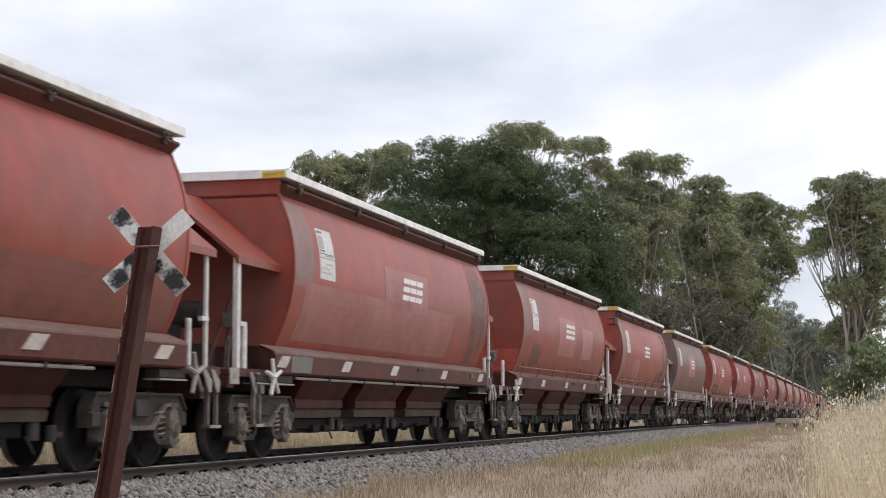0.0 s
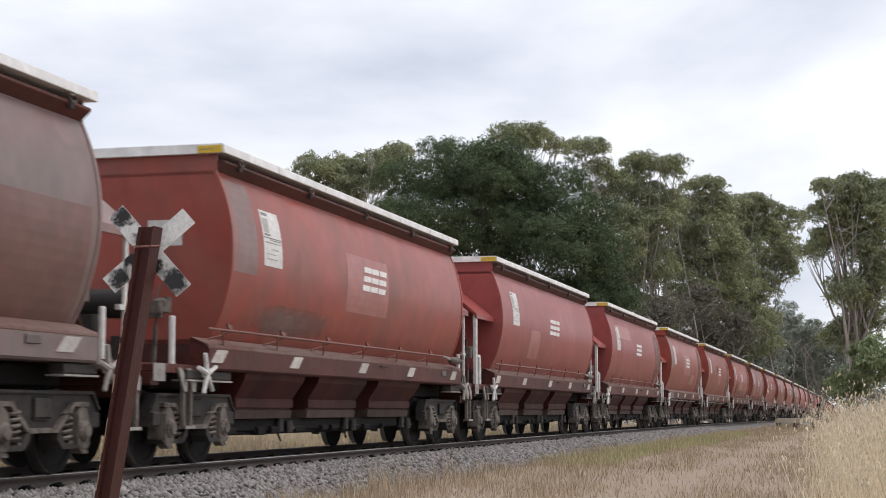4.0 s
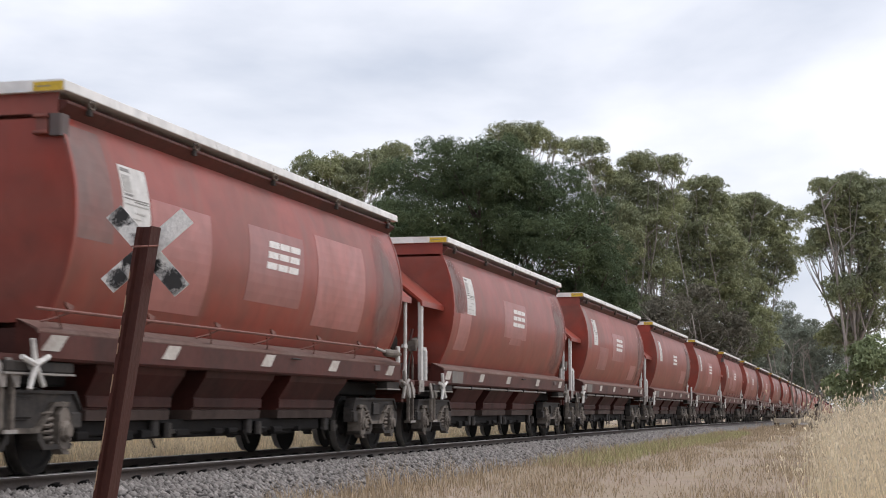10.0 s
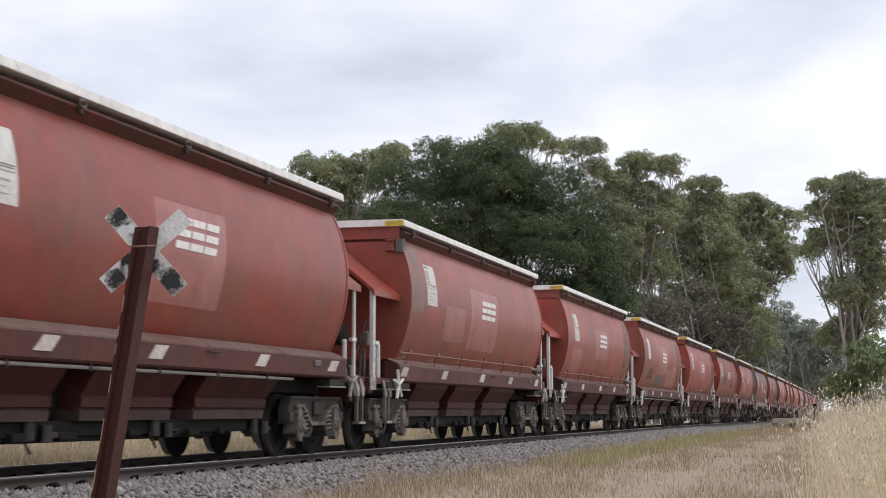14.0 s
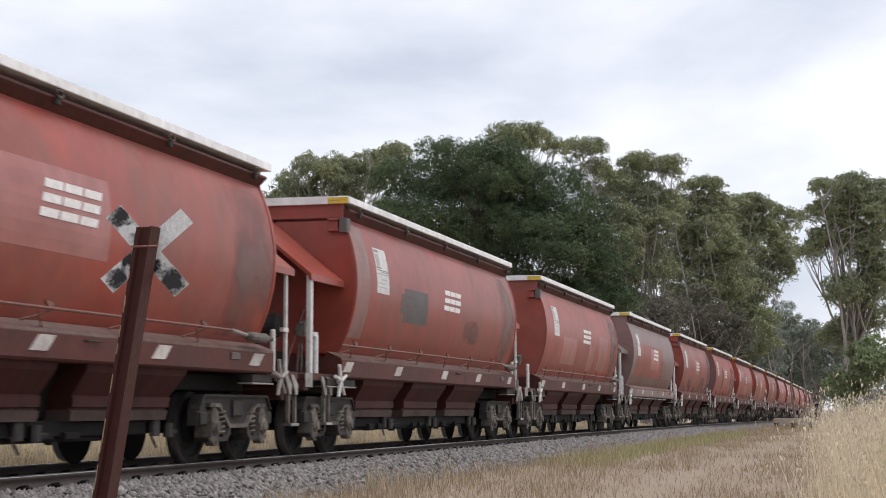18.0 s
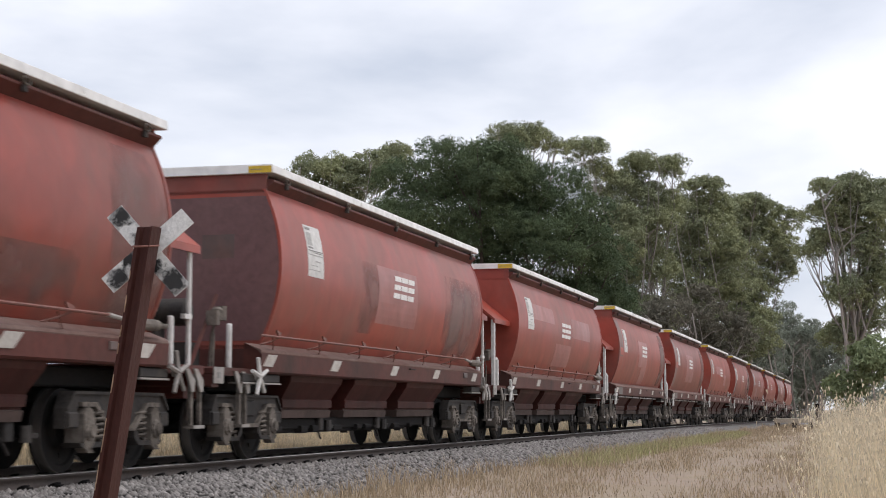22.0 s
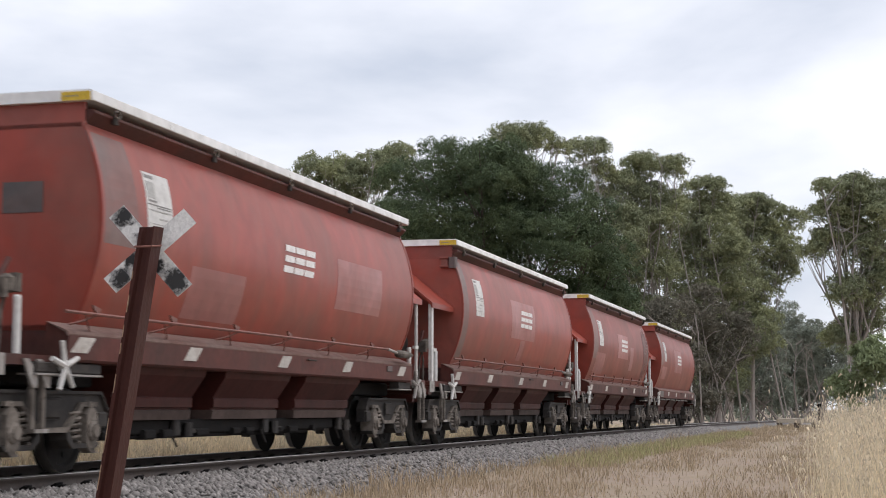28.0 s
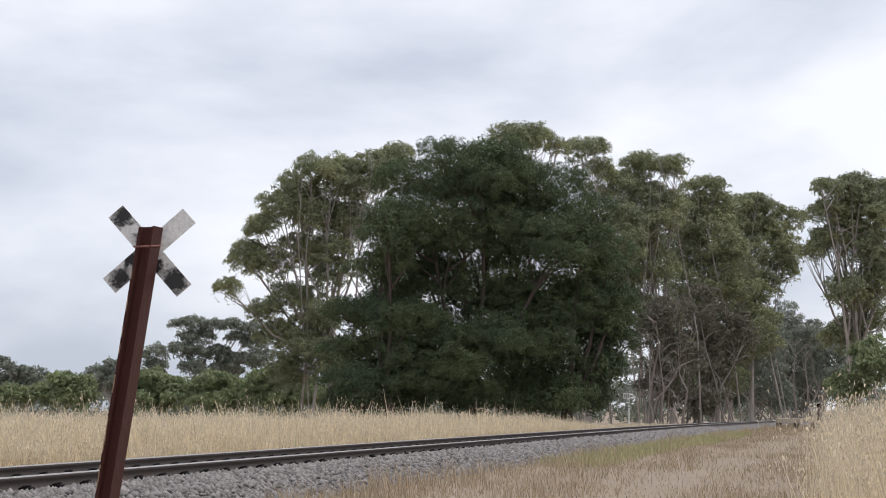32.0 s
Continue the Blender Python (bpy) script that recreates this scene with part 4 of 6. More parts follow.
# ---- the train: what sets each wagon apart. (rail, canopy, box, paint, patches) ----
PATCH = {"mauve": MAUVE, "bright": BRIGHT, "stain": GRIME, "strip": STAIN, "soot": SMUT, "deep": DEEP, "dull": DULL, "black": SOOT, "umber": UMBER, "ash": ASH, "plain": RED}
STRIP = ("strip", 0.10, 1.0, 2.55, 3.80)
WAGONS = {
    -1: (0, 1, 0, RED, [("dull", 0.1, 12.5, 1.66, 2.3)]),
    0: (0, 1, 0, RED, [STRIP, ("mauve", 0.6, 9.6, 1.75, 2.62), ("mauve", 4.7, 7.5, 2.5, 3.22), ("stain", 11.0, 12.5, 1.7, 3.75)]),
    1: (1, 0, 0, RED, [STRIP, ("mauve", 4.8, 7.3, 2.2, 3.25), ("mauve", 8.4, 10.2, 2.2, 3.1), ("stain", 1.4, 2.6, 1.8, 2.4)]),
    2: (1, 1, 1, RED, [("strip", 0.1, 0.9, 1.8, 3.8), ("mauve", 3.0, 4.6, 1.9, 2.55), ("stain", 9.6, 12.4, 1.75, 2.3), ("stain", 11.0, 12.5, 1.7, 3.75)]),
    3: (0, 1, 0, GREY, [("umber", 2.4, 12.4, 1.62, 2.9), ("dull", 0.8, 2.4, 1.62, 3.0), ("mauve", 4.9, 7.4, 2.3, 3.28)]),
    4: (1, 0, 0, RED, [("mauve", 5.0, 7.3, 2.3, 3.25), STRIP, ("stain", 1.2, 4.2, 1.75, 2.2)]),
    5: (1, 1, 0, PINK, [("mauve", 3.4, 4.6, 2.0, 2.7)]),
    6: (1, 1, 0, PINK, [("mauve", 1.6, 4.6, 3.15, 3.6), ("stain", 11.0, 12.5, 1.7, 3.75)]),
    7: (0, 1, 0, RED, [STRIP, ("mauve", 5.0, 7.5, 2.35, 3.25), ("mauve", 7.8, 9.4, 1.95, 2.4), ("stain", 11.0, 12.5, 1.7, 3.75)]),
    8: (0, 1, 0, RED, [("stain", 4.7, 5.5, 2.85, 3.2), ("mauve", 5.2, 7.5, 2.2, 2.72), ("stain", 10.6, 12.4, 1.8, 2.6), ("stain", 11.0, 12.5, 1.7, 3.75)]),
    9: (1, 1, 1, RED, [("strip", 0.1, 0.9, 2.4, 3.8), ("mauve", 4.7, 7.6, 2.1, 3.3), ("mauve", 8.0, 8.9, 2.65, 3.35), ("ash", 4.3, 6.3, 1.84, 2.06), ("ash", 4.3, 4.65, 2.04, 2.3), ("stain", 1.8, 3.6, 1.9, 2.65), ("stain", 11.0, 12.5, 1.7, 3.75)]),
    10: (1, 0, 1, RED, [STRIP, ("mauve", 2.0, 3.8, 1.9, 3.2), ("mauve", 5.1, 7.3, 2.2, 3.25), ("mauve", 8.0, 10.4, 2.0, 3.4), ("stain", 11.0, 12.5, 1.7, 3.75)]),
    11: (0, 1, 0, RED, [("mauve", 4.9, 7.4, 2.4, 3.25), ("mauve", 5.6, 6.9, 2.25, 2.42), ("mauve", 0.6, 1.6, 1.95, 2.75), ("stain", 0.1, 1.2, 2.7, 3.8), ("stain", 11.0, 12.5, 1.7, 3.75)]),
    12: (0, 1, 0, RED, [("strip", 0.1, 0.8, 2.6, 3.8), ("mauve", 2.4, 4.1, 2.0, 2.7), ("mauve", 5.0, 7.7, 2.35, 3.25), ("mauve", 9.4, 10.8, 1.8, 2.3), ("stain", 11.0, 12.5, 1.7, 3.75)]),
    13: (0, 1, 0, RED, [("mauve", 9.0, 10.8, 1.95, 2.5), ("strip", 0.1, 0.7, 2.8, 3.8), ("stain", 11.0, 12.5, 1.7, 3.75)]),
    14: (0, 0, 0, RED, [("strip", 0.1, 1.0, 1.8, 3.8), ("mauve", 5.2, 7.4, 2.0, 3.25)]),
    15: (1, 1, 1, RED, [STRIP, ("mauve", 4.8, 7.4, 2.0, 3.3), ("mauve", 2.6, 4.3, 2.1, 2.8)]),
    16: (1, 1, 0, RED, [("mauve", 5.0, 7.4, 2.3, 3.25), ("mauve", 1.0, 2.6, 1.85, 2.5), ("stain", 11.0, 12.5, 1.7, 3.75)]),
    17: (0, 1, 0, RED, [("mauve", 4.7, 7.5, 2.2, 3.35), ("ash", 4.3, 6.3, 1.68, 2.16), ("stain", 1.6, 3.1, 1.9, 2.4), ("mauve", 7.6, 9.3, 1.75, 2.45), ("mauve", 9.3, 10.6, 1.75, 2.62), ("stain", 11.0, 12.5, 1.7, 3.75)]),
    18: (1, 1, 0, RED, [("mauve", 4.8, 7.4, 2.35, 3.25), ("stain", 11.0, 12.5, 1.7, 3.75)]),
    19: (1, 1, 1, RED, [("black", 3.0, 4.6, 2.3, 2.92), ("black", 2.75, 3.3, 2.45, 2.8), ("strip", 0.1, 0.8, 1.9, 3.8), ("stain", 7.6, 9.0, 2.1, 2.6), ("stain", 11.0, 12.5, 1.7, 3.75)]),
    20: (1, 0, 1, RED, [("mauve", 2.6, 4.8, 2.0, 2.75), ("mauve", 6.9, 7.9, 1.9, 2.68), ("mauve", 8.7, 10.4, 1.95, 3.0), ("stain", 11.0, 12.5, 1.7, 3.75)]),
    21: (0, 1, 0, GREY, [("umber", 0.3, 12.4, 1.6, 2.02), ("plain", 1.0, 8.6, 1.98, 3.2), ("mauve", 5.0, 7.4, 2.3, 3.1), ("umber", 8.6, 10.4, 2.0, 2.7)]),
    22: (1, 1, 1, RED, [STRIP, ("mauve", 5.3, 7.1, 2.5, 3.2), ("stain", 2.6, 4.4, 1.8, 2.3), ("stain", 8.2, 10.4, 1.8, 2.4), ("stain", 11.0, 12.5, 1.7, 3.75)]),
    23: (1, 0, 0, RED, [("mauve", 4.9, 7.4, 2.2, 3.2), ("stain", 3.9, 4.9, 2.0, 3.2), ("stain", 9.4, 12.4, 1.7, 3.4)]),
    24: (1, 1, 0, RED, [("mauve", 1.9, 4.8, 3.0, 3.4), ("mauve", 7.4, 10.4, 2.75, 3.3), ("mauve", 5.0, 7.3, 1.9, 2.5)]),
    25: (0, 1, 0, RED, [STRIP, ("mauve", 4.9, 7.2, 2.3, 3.25), ("mauve", 5.8, 7.2, 1.7, 2.32), ("bright", 0.45, 1.0, 2.6, 2.85), ("stain", 11.0, 12.5, 1.7, 3.75)]),
    26: (0, 1, 0, RED, [("strip", 0.1, 1.0, 1.8, 3.8), ("mauve", 4.7, 7.6, 2.05, 3.3), ("bright", 0.45, 1.0, 2.6, 2.85), ("mauve", 11.4, 12.4, 2.2, 2.7), ("stain", 11.0, 12.5, 1.7, 3.75)]),
    27: (1, 0, 0, RED, [("strip", 0.1, 0.8, 2.0, 3.8), ("mauve", 3.4, 7.4, 2.75, 3.2), ("mauve", 8.0, 9.4, 2.2, 2.8)]),
    28: (1, 0, 0, RED, [("deep", 0.1, 1.3, 1.75, 3.82), ("stain", 8.8, 12.3, 1.9, 3.1), ("soot", 10.6, 12.3, 2.2, 3.0), ("stain", 11.0, 12.5, 1.7, 3.75)]),
    29: (1, 0, 0, RED, [STRIP, ("mauve", 2.6, 4.4, 1.85, 2.5), ("mauve", 8.2, 10.6, 2.3, 3.1)]),
    30: (1, 1, 1, RED, [("strip", 0.1, 0.6, 1.8, 3.8), ("mauve", 4.8, 7.5, 2.4, 3.3), ("mauve", 5.9, 6.4, 1.9, 2.38)]),
    31: (1, 1, 0, RED, [("strip", 0.1, 1.0, 2.3, 3.8), ("mauve", 0.8, 2.5, 1.85, 2.5), ("mauve", 5.0, 7.3, 2.45, 3.25), ("mauve", 7.8, 8.6, 2.1, 2.9), ("stain", 11.0, 12.5, 1.7, 3.75)]),
    32: (0, 1, 0, RED, [STRIP, ("mauve", 4.7, 7.4, 2.35, 3.3), ("mauve", 0.7, 2.2, 2.0, 2.5)]),
}
TRAIN = []


def build_train():
    masters = {}
    for i, (rail, canopy, box, paint, patches) in WAGONS.items():
        kind = (rail, canopy, box)
        if kind not in masters:
            masters[kind] = wagon = build_wagon(*kind)
        else:
            wagon = copy_thing(masters[kind], Matrix())
        TRAIN.append((i, wagon))
    for i, wagon in TRAIN:
        rail, canopy, box, paint, patches = WAGONS[i]
        base = "grey-weathered" if paint is GREY else "chalky pink-red" if paint is PINK else "faded red"
        tail = "at the train's end" if i == 32 else "with patched paint" if len(patches) > 2 else "with mauve repaint"
        wagon["label"] = base + " grain hopper wagon " + tail + (" and side hand rail" if rail else "")
        for ob in wagon.children:
            kind = ob.name.split(".")[0]
            if paint is not RED and (kind in ("body", "end_rim", "hood", "coaming", "box_bracket") or (kind == "side_sill" and paint is GREY)):
                ob.material_slots[0].link = "OBJECT"
                ob.material_slots[0].material = paint
        for k, (tone, y0, y1, z0, z1) in enumerate(patches):
            part("paint_patch", on_side(y0, y1, z0, z1, 0.002 + 0.0008 * k, thick=0.012, skew=0.04 * (k % 3 - 1)), PATCH[tone], wagon)
        if i == 1:  # a repainted lower end with two small marks above it
            zs = (1.66, 1.8, 2.0, 2.2)
            part("end_patch", Shape().prism([(side_x(z) - 0.03, z) for z in zs] + [(-side_x(z) + 0.03, z) for z in reversed(zs)], BODY0 - 0.006, BODY0 + 0.01), BRIGHT, wagon)
            part("end_mark", Shape().box(0.18, 0.24, BODY0 - 0.01, BODY0 + 0.01, 3.22, 3.30), WHITE, wagon)
            part("end_mark", Shape().prism([(0.34, 3.26), (0.60, 3.06), (0.63, 3.12), (0.38, 3.31)], BODY0 - 0.01, BODY0 + 0.01), SOOT, wagon)
        if i in (4, 14, 23, 29):
            part("end_patch", Shape().box(0.25, 0.75, BODY0 - 0.008, BODY0 + 0.01, 2.9, 3.25), SOOT if i != 4 else WHITE, wagon)
        if i == 23:
            part("end_patch", Shape().prism([(side_x(z) - 0.02, z) for z in (1.7, 2.2, 2.8, 3.4, 3.8)] + [(-side_x(z) + 0.02, z) for z in (3.8, 3.4, 2.8, 2.2, 1.7)], BODY0 - 0.006, BODY0 + 0.01), DEEP, wagon)
        if i == 28:
            for a, b, z0, z1 in ((0.3, 0.45, 2.0, 3.4), (0.3, 1.15, 3.3, 3.42), (1.02, 1.15, 2.5, 3.4), (10.4, 10.5, 2.3, 3.2)):
                part("painted_line", on_side(a, b, z0, z1, 0.009), WHITE, wagon)


# ---- crossing sign, kilometre post, low platform ----
def worn_black(radius):
    """Black paint that has flaked off towards its edge."""
    m = bpy.data.materials.new("worn_black_paint")
    m.use_nodes = True
    n, l = m.node_tree.nodes, m.node_tree.links
    bsdf = n["Principled BSDF"]
    bsdf.inputs["Base Color"].default_value = (0.02, 0.02, 0.022, 1)
    bsdf.inputs["Roughness"].default_value = 0.6
    co, ln, ns = n.new("ShaderNodeTexCoord"), n.new("ShaderNodeVectorMath"), n.new("ShaderNodeTexNoise")
    ln.operation = "LENGTH"
    ns.inputs["Scale"].default_value, ns.inputs["Detail"].default_value, ns.inputs["Roughness"].default_value = 24, 6, 0.7
    l.new(co.outputs["Object"], ln.inputs[0])
    shift = n.new("ShaderNodeVectorMath")
    shift.operation = "ADD"
    shift.inputs[1].default_value = (radius * 90, radius * 40, radius * 70)
    l.new(co.outputs["Object"], shift.inputs[0])
    l.new(shift.outputs[0], ns.inputs["Vector"])
    near, both, cut = n.new("ShaderNodeMapRange"), n.new("ShaderNodeMath"), n.new("ShaderNodeMapRange")
    near.inputs[1].default_value, near.inputs[2].default_value = 0.0, 1.5 * radius
    near.inputs[3].default_value, near.inputs[4].default_value = 0.36, -0.24
    l.new(ln.outputs["Value"], near.inputs[0])
    l.new(near.outputs[0], both.inputs[0])
    l.new(ns.outputs["Fac"], both.inputs[1])
    cut.inputs[1].default_value, cut.inputs[2].default_value = 0.46, 0.66
    cut.inputs[4].default_value = 0.94
    l.new(both.outputs[0], cut.inputs[0])
    l.new(cut.outputs[0], bsdf.inputs["Alpha"])
    return m


def build_sign():
    """Old X-shaped warning board on a leaning post of rusty rail."""
    sign = thing("crossing_sign", "weathered white X board on a leaning rusty rail post", "sign", at=(5.528, 8.69, 0))
    lean = 0.250 / 1.58
    half = [(0.056, -0.058), (0.056, -0.048), (0.016, -0.038), (0.010, 0.022), (0.031, 0.033), (0.031, 0.055), (0.024, 0.060)]
    out = half + [(-x, y) for x, y in reversed(half)]
    turn = radians(86)
    v = []
    top, bot = 1.775, -0.75
    for z in (bot, top):
        for x, y in out:
            v.append((x * math.cos(turn) - y * math.sin(turn) + lean * (z - 1.66), x * math.sin(turn) + y * math.cos(turn), z))
    n = len(out)
    post = Shape().add(v, [(i, (i + 1) % n, (i + 1) % n + n, i + n) for i in range(n)] + [tuple(range(n)), tuple(range(2 * n - 1, n - 1, -1))])
    part("post", post, RUST, sign, "leaning post of rusty rail")
    a = radians(14.8)
    for name, tilt in (("board", 41.7), ("board", -48.7)):
        b = Shape()
        L, W = 0.315, 0.057
        d = 0.0 if tilt > 0 else 0.016
        pts = [(-L, -W), (L, -W), (L, W), (-L, W)]
        t = radians(tilt)
        ring = [(p * math.cos(t) - q * math.sin(t), p * math.sin(t) + q * math.cos(t)) for p, q in pts]
        vs = []
        for y in (0.085 + d, 0.097 + d):
            vs += [(p * math.cos(a) - y * math.sin(a) + 0.0, p * math.sin(a) + y * math.cos(a), 1.645 + q) for p, q in ring]
        b.add(vs, [(0, 1, 2, 3), (7, 6, 5, 4)] + [(i, (i + 1) % 4, (i + 1) % 4 + 4, i + 4) for i in range(4)])
        bo = part(name, b, SIGN, sign, "white board with worn black patches")
        # worn remains of black lettering
        for c, q, w in ((-0.235, -0.012, 0.075), (-0.105, 0.028, 0.07)) if tilt > 0 else ((-0.262, 0.012, 0.075), (0.235, -0.005, 0.10), (0.10, -0.035, 0.06), (-0.09, 0.02, 0.05)):
            y = 0.0835 + d
            u0, u1 = max(-L, c - w * 1.25) - c, min(L, c + w * 1.25) - c
            ring = [((c + u) * math.cos(t) - v * math.sin(t), (c + u) * math.sin(t) + v * math.cos(t)) for u, v in ((u0, -W), (u1, -W), (u1, W), (u0, W))]
            o = (c * math.cos(t) - q * math.sin(t), c * math.sin(t) + q * math.cos(t))
            at = (o[0] * math.cos(a) - y * math.sin(a), o[0] * math.sin(a) + y * math.cos(a), 1.645 + o[1])
            m = Shape()
            m.add([(p * math.cos(a) - y * math.sin(a) - at[0], p * math.sin(a) + y * math.cos(a) - at[1], 1.645 + r - at[2]) for p, r in ring], [(0, 1, 2, 3)])
            part("worn_mark", m, worn_black(w), bo, at=at)
    rnd = random.Random(8)
    z = 0.12
    while z < 1.5:  # flakes of old cream paint along the rail's edge
        h, w = rnd.uniform(0.03, 0.20), rnd.uniform(0.003, 0.006)
        vs = [(-0.0535 + dx + lean * (zz - 1.66), -0.037, zz) for zz, dx in ((z, w * 0.3), (z, w * 0.8), (z + h * 0.5, w * 1.2), (z + h, w * 0.5), (z + h, 0), (z + h * 0.5, w * 0.2))]
        fl = Shape().add(vs + [(x, y + 0.02, zz) for x, y, zz in vs], [tuple(range(6)), tuple(range(11, 5, -1))] + [(i, (i + 1) % 6, (i + 1) % 6 + 6, i + 6) for i in range(6)])
        part("paint_flake", fl, CREAM, sign)
        z += h + rnd.uniform(0.02, 0.22)
    band = Shape().tube([(0.075 * math.cos(t) - 0.002, 0.09 * math.sin(t) + 0.01, 1.665 + 0.012 * math.sin(t)) for t in (6.283 * k / 16 for k in range(17))], 0.006, 5, False)
    part("wire_tie", band, PIPE, sign)


def build_km_post():
    post = thing("kilometre_post", "white kilometre post with a small number plate", "post", at=(-4.95, 100.1, float(land(-4.95, 100.1))))
    part("pole", Shape().box(-0.05, 0.05, -0.05, 0.05, -0.3, 1.85, 0.01), WHITE, post)
    pl = part("plate", Shape().box(-0.32, 0.12, -0.08, -0.055, 1.78, 2.13, 0.01), WHITE, post)
    for k in range(3):
        part("number_bar", Shape().box(-0.26 + 0.12 * k, -0.18 + 0.12 * k, -0.088, -0.079, 1.85, 2.06), INK, pl)
    for z in (1.2, 1.4, 1.6):
        part("band", Shape().box(-0.054, 0.054, -0.054, 0.054, z, z + 0.07), INK, post)


def build_platform():
    s = thing("low_platform", "low pale concrete platform on timber legs beside the track", "platform", at=(4.4, 118.2, float(land(4.4, 118.2))))
    z = 0.62
    part("slab", Shape().box(-1.35, 1.35, -1.5, 1.6, z - 0.14, z + 0.14, 0.03), CONCRETE, s)
    for x in (-1.2, 0, 1.2):
        part("leg", Shape().box(x - 0.12, x + 0.12, -1.4, -1.15, -0.3, z - 0.14, 0.01), TIMBER, s)
        part("leg", Shape().box(x - 0.12, x + 0.12, 1.15, 1.4, -0.3, z - 0.14, 0.01), TIMBER, s)
    m = thing("marker_post", "short dark timber marker post", "post", at=(5.9, 120.5, float(land(5.9, 120.5))))
    part("pole", Shape().box(-0.09, 0.09, -0.09, 0.09, -0.3, 1.75, 0.02), TIMBER, m)
    part("head", Shape().box(-0.16, 0.16, -0.1, 0.1, 1.5, 1.8, 0.02), BLACK, m)


# ---- trees ----
def leaves(rng, centres, radii, per, size, hang, slim=1.0, loose=0.6):
    """Small leaves scattered over clumps; hang tips them up or down, loose turns them away from the clump's surface."""
    n = len(centres) * per
    c = np.repeat(centres, per, 0)
    r = np.repeat(radii, per, 0)
    d = rng.normal(size=(n, 3))
    d /= np.linalg.norm(d, axis=1)[:, None]
    d[:, 2] = np.where((d[:, 2] < -0.3) & (rng.random(n) < 0.7), -d[:, 2], d[:, 2])
    p = c + d * r * (0.72 + 0.32 * rng.random((n, 1)))
    ax = np.cross(d, rng.normal(size=(n, 3))) + loose * rng.normal(size=(n, 3)) + d * 0.5 * loose
    ax[:, 2] += hang
    ax /= np.linalg.norm(ax, axis=1)[:, None] + 1e-9
    side = np.cross(ax, d + 0.8 * loose * rng.normal(size=(n, 3)))
    side /= np.linalg.norm(side, axis=1)[:, None] + 1e-9
    ln = size * rng.uniform(0.6, 1.35, (n, 1))
    wd = ln * slim * rng.uniform(0.28, 0.5, (n, 1))
    v = np.stack([p - ax * ln + side * wd, p + ax * ln, p - ax * ln - side * wd], 1).reshape(-1, 3)
    return v, np.arange(n * 3).reshape(-1, 3)


def boughs(rng, lobes, bough, tuft, fill, cover, flat, domed):
    """Tufts over the tops and sides of many rounded boughs, which lie over the outsides of a crown's lobes."""
    cs, rs = [], []
    for li, (x, y, z, rx, rz) in enumerate(lobes):
        area = 4 * math.pi * ((rx ** 3.2 + 2 * (rx * rz) ** 1.6) / 3) ** 0.625
        for _ in range(max(4, int(fill * area / (math.pi * bough ** 2)))):
            d = rng.normal(size=3)
            d /= np.linalg.norm(d)
            b = bough * rng.uniform(0.6, 1.25)
            k = rng.uniform(0.78, 1.02)
            c = np.array((x + d[0] * max(0.3, rx * k - 0.7 * b), y + d[1] * max(0.3, rx * k - 0.7 * b), z + d[2] * max(0.2, rz * k - 0.7 * b * flat)))
            if any(((c[0] - q[0]) ** 2 + (c[1] - q[1]) ** 2) / q[3] ** 2 + (c[2] - q[2]) ** 2 / q[4] ** 2 < 0.35 for m, q in enumerate(lobes) if m != li):
                continue
            n = max(5, int(cover * (b / tuft) ** 2))
            e = rng.normal(size=(n, 3)) + 0.35 * d
            e /= np.linalg.norm(e, axis=1)[:, None]
            e[:, 2] = np.where((e[:, 2] < -0.1 + 0.1 * domed) & (rng.random(n) < 0.75 + 0.25 * domed), -e[:, 2], e[:, 2])
            cs.append(c + e * np.array((b, b, b * flat)) * rng.uniform(0.75, 1.05, (n, 1)))
            q = tuft * rng.uniform(0.6, 1.25, (n, 1))
            rs.append(np.concatenate([q, q, q * 0.85], 1))
    return np.concatenate(cs), np.concatenate(rs)


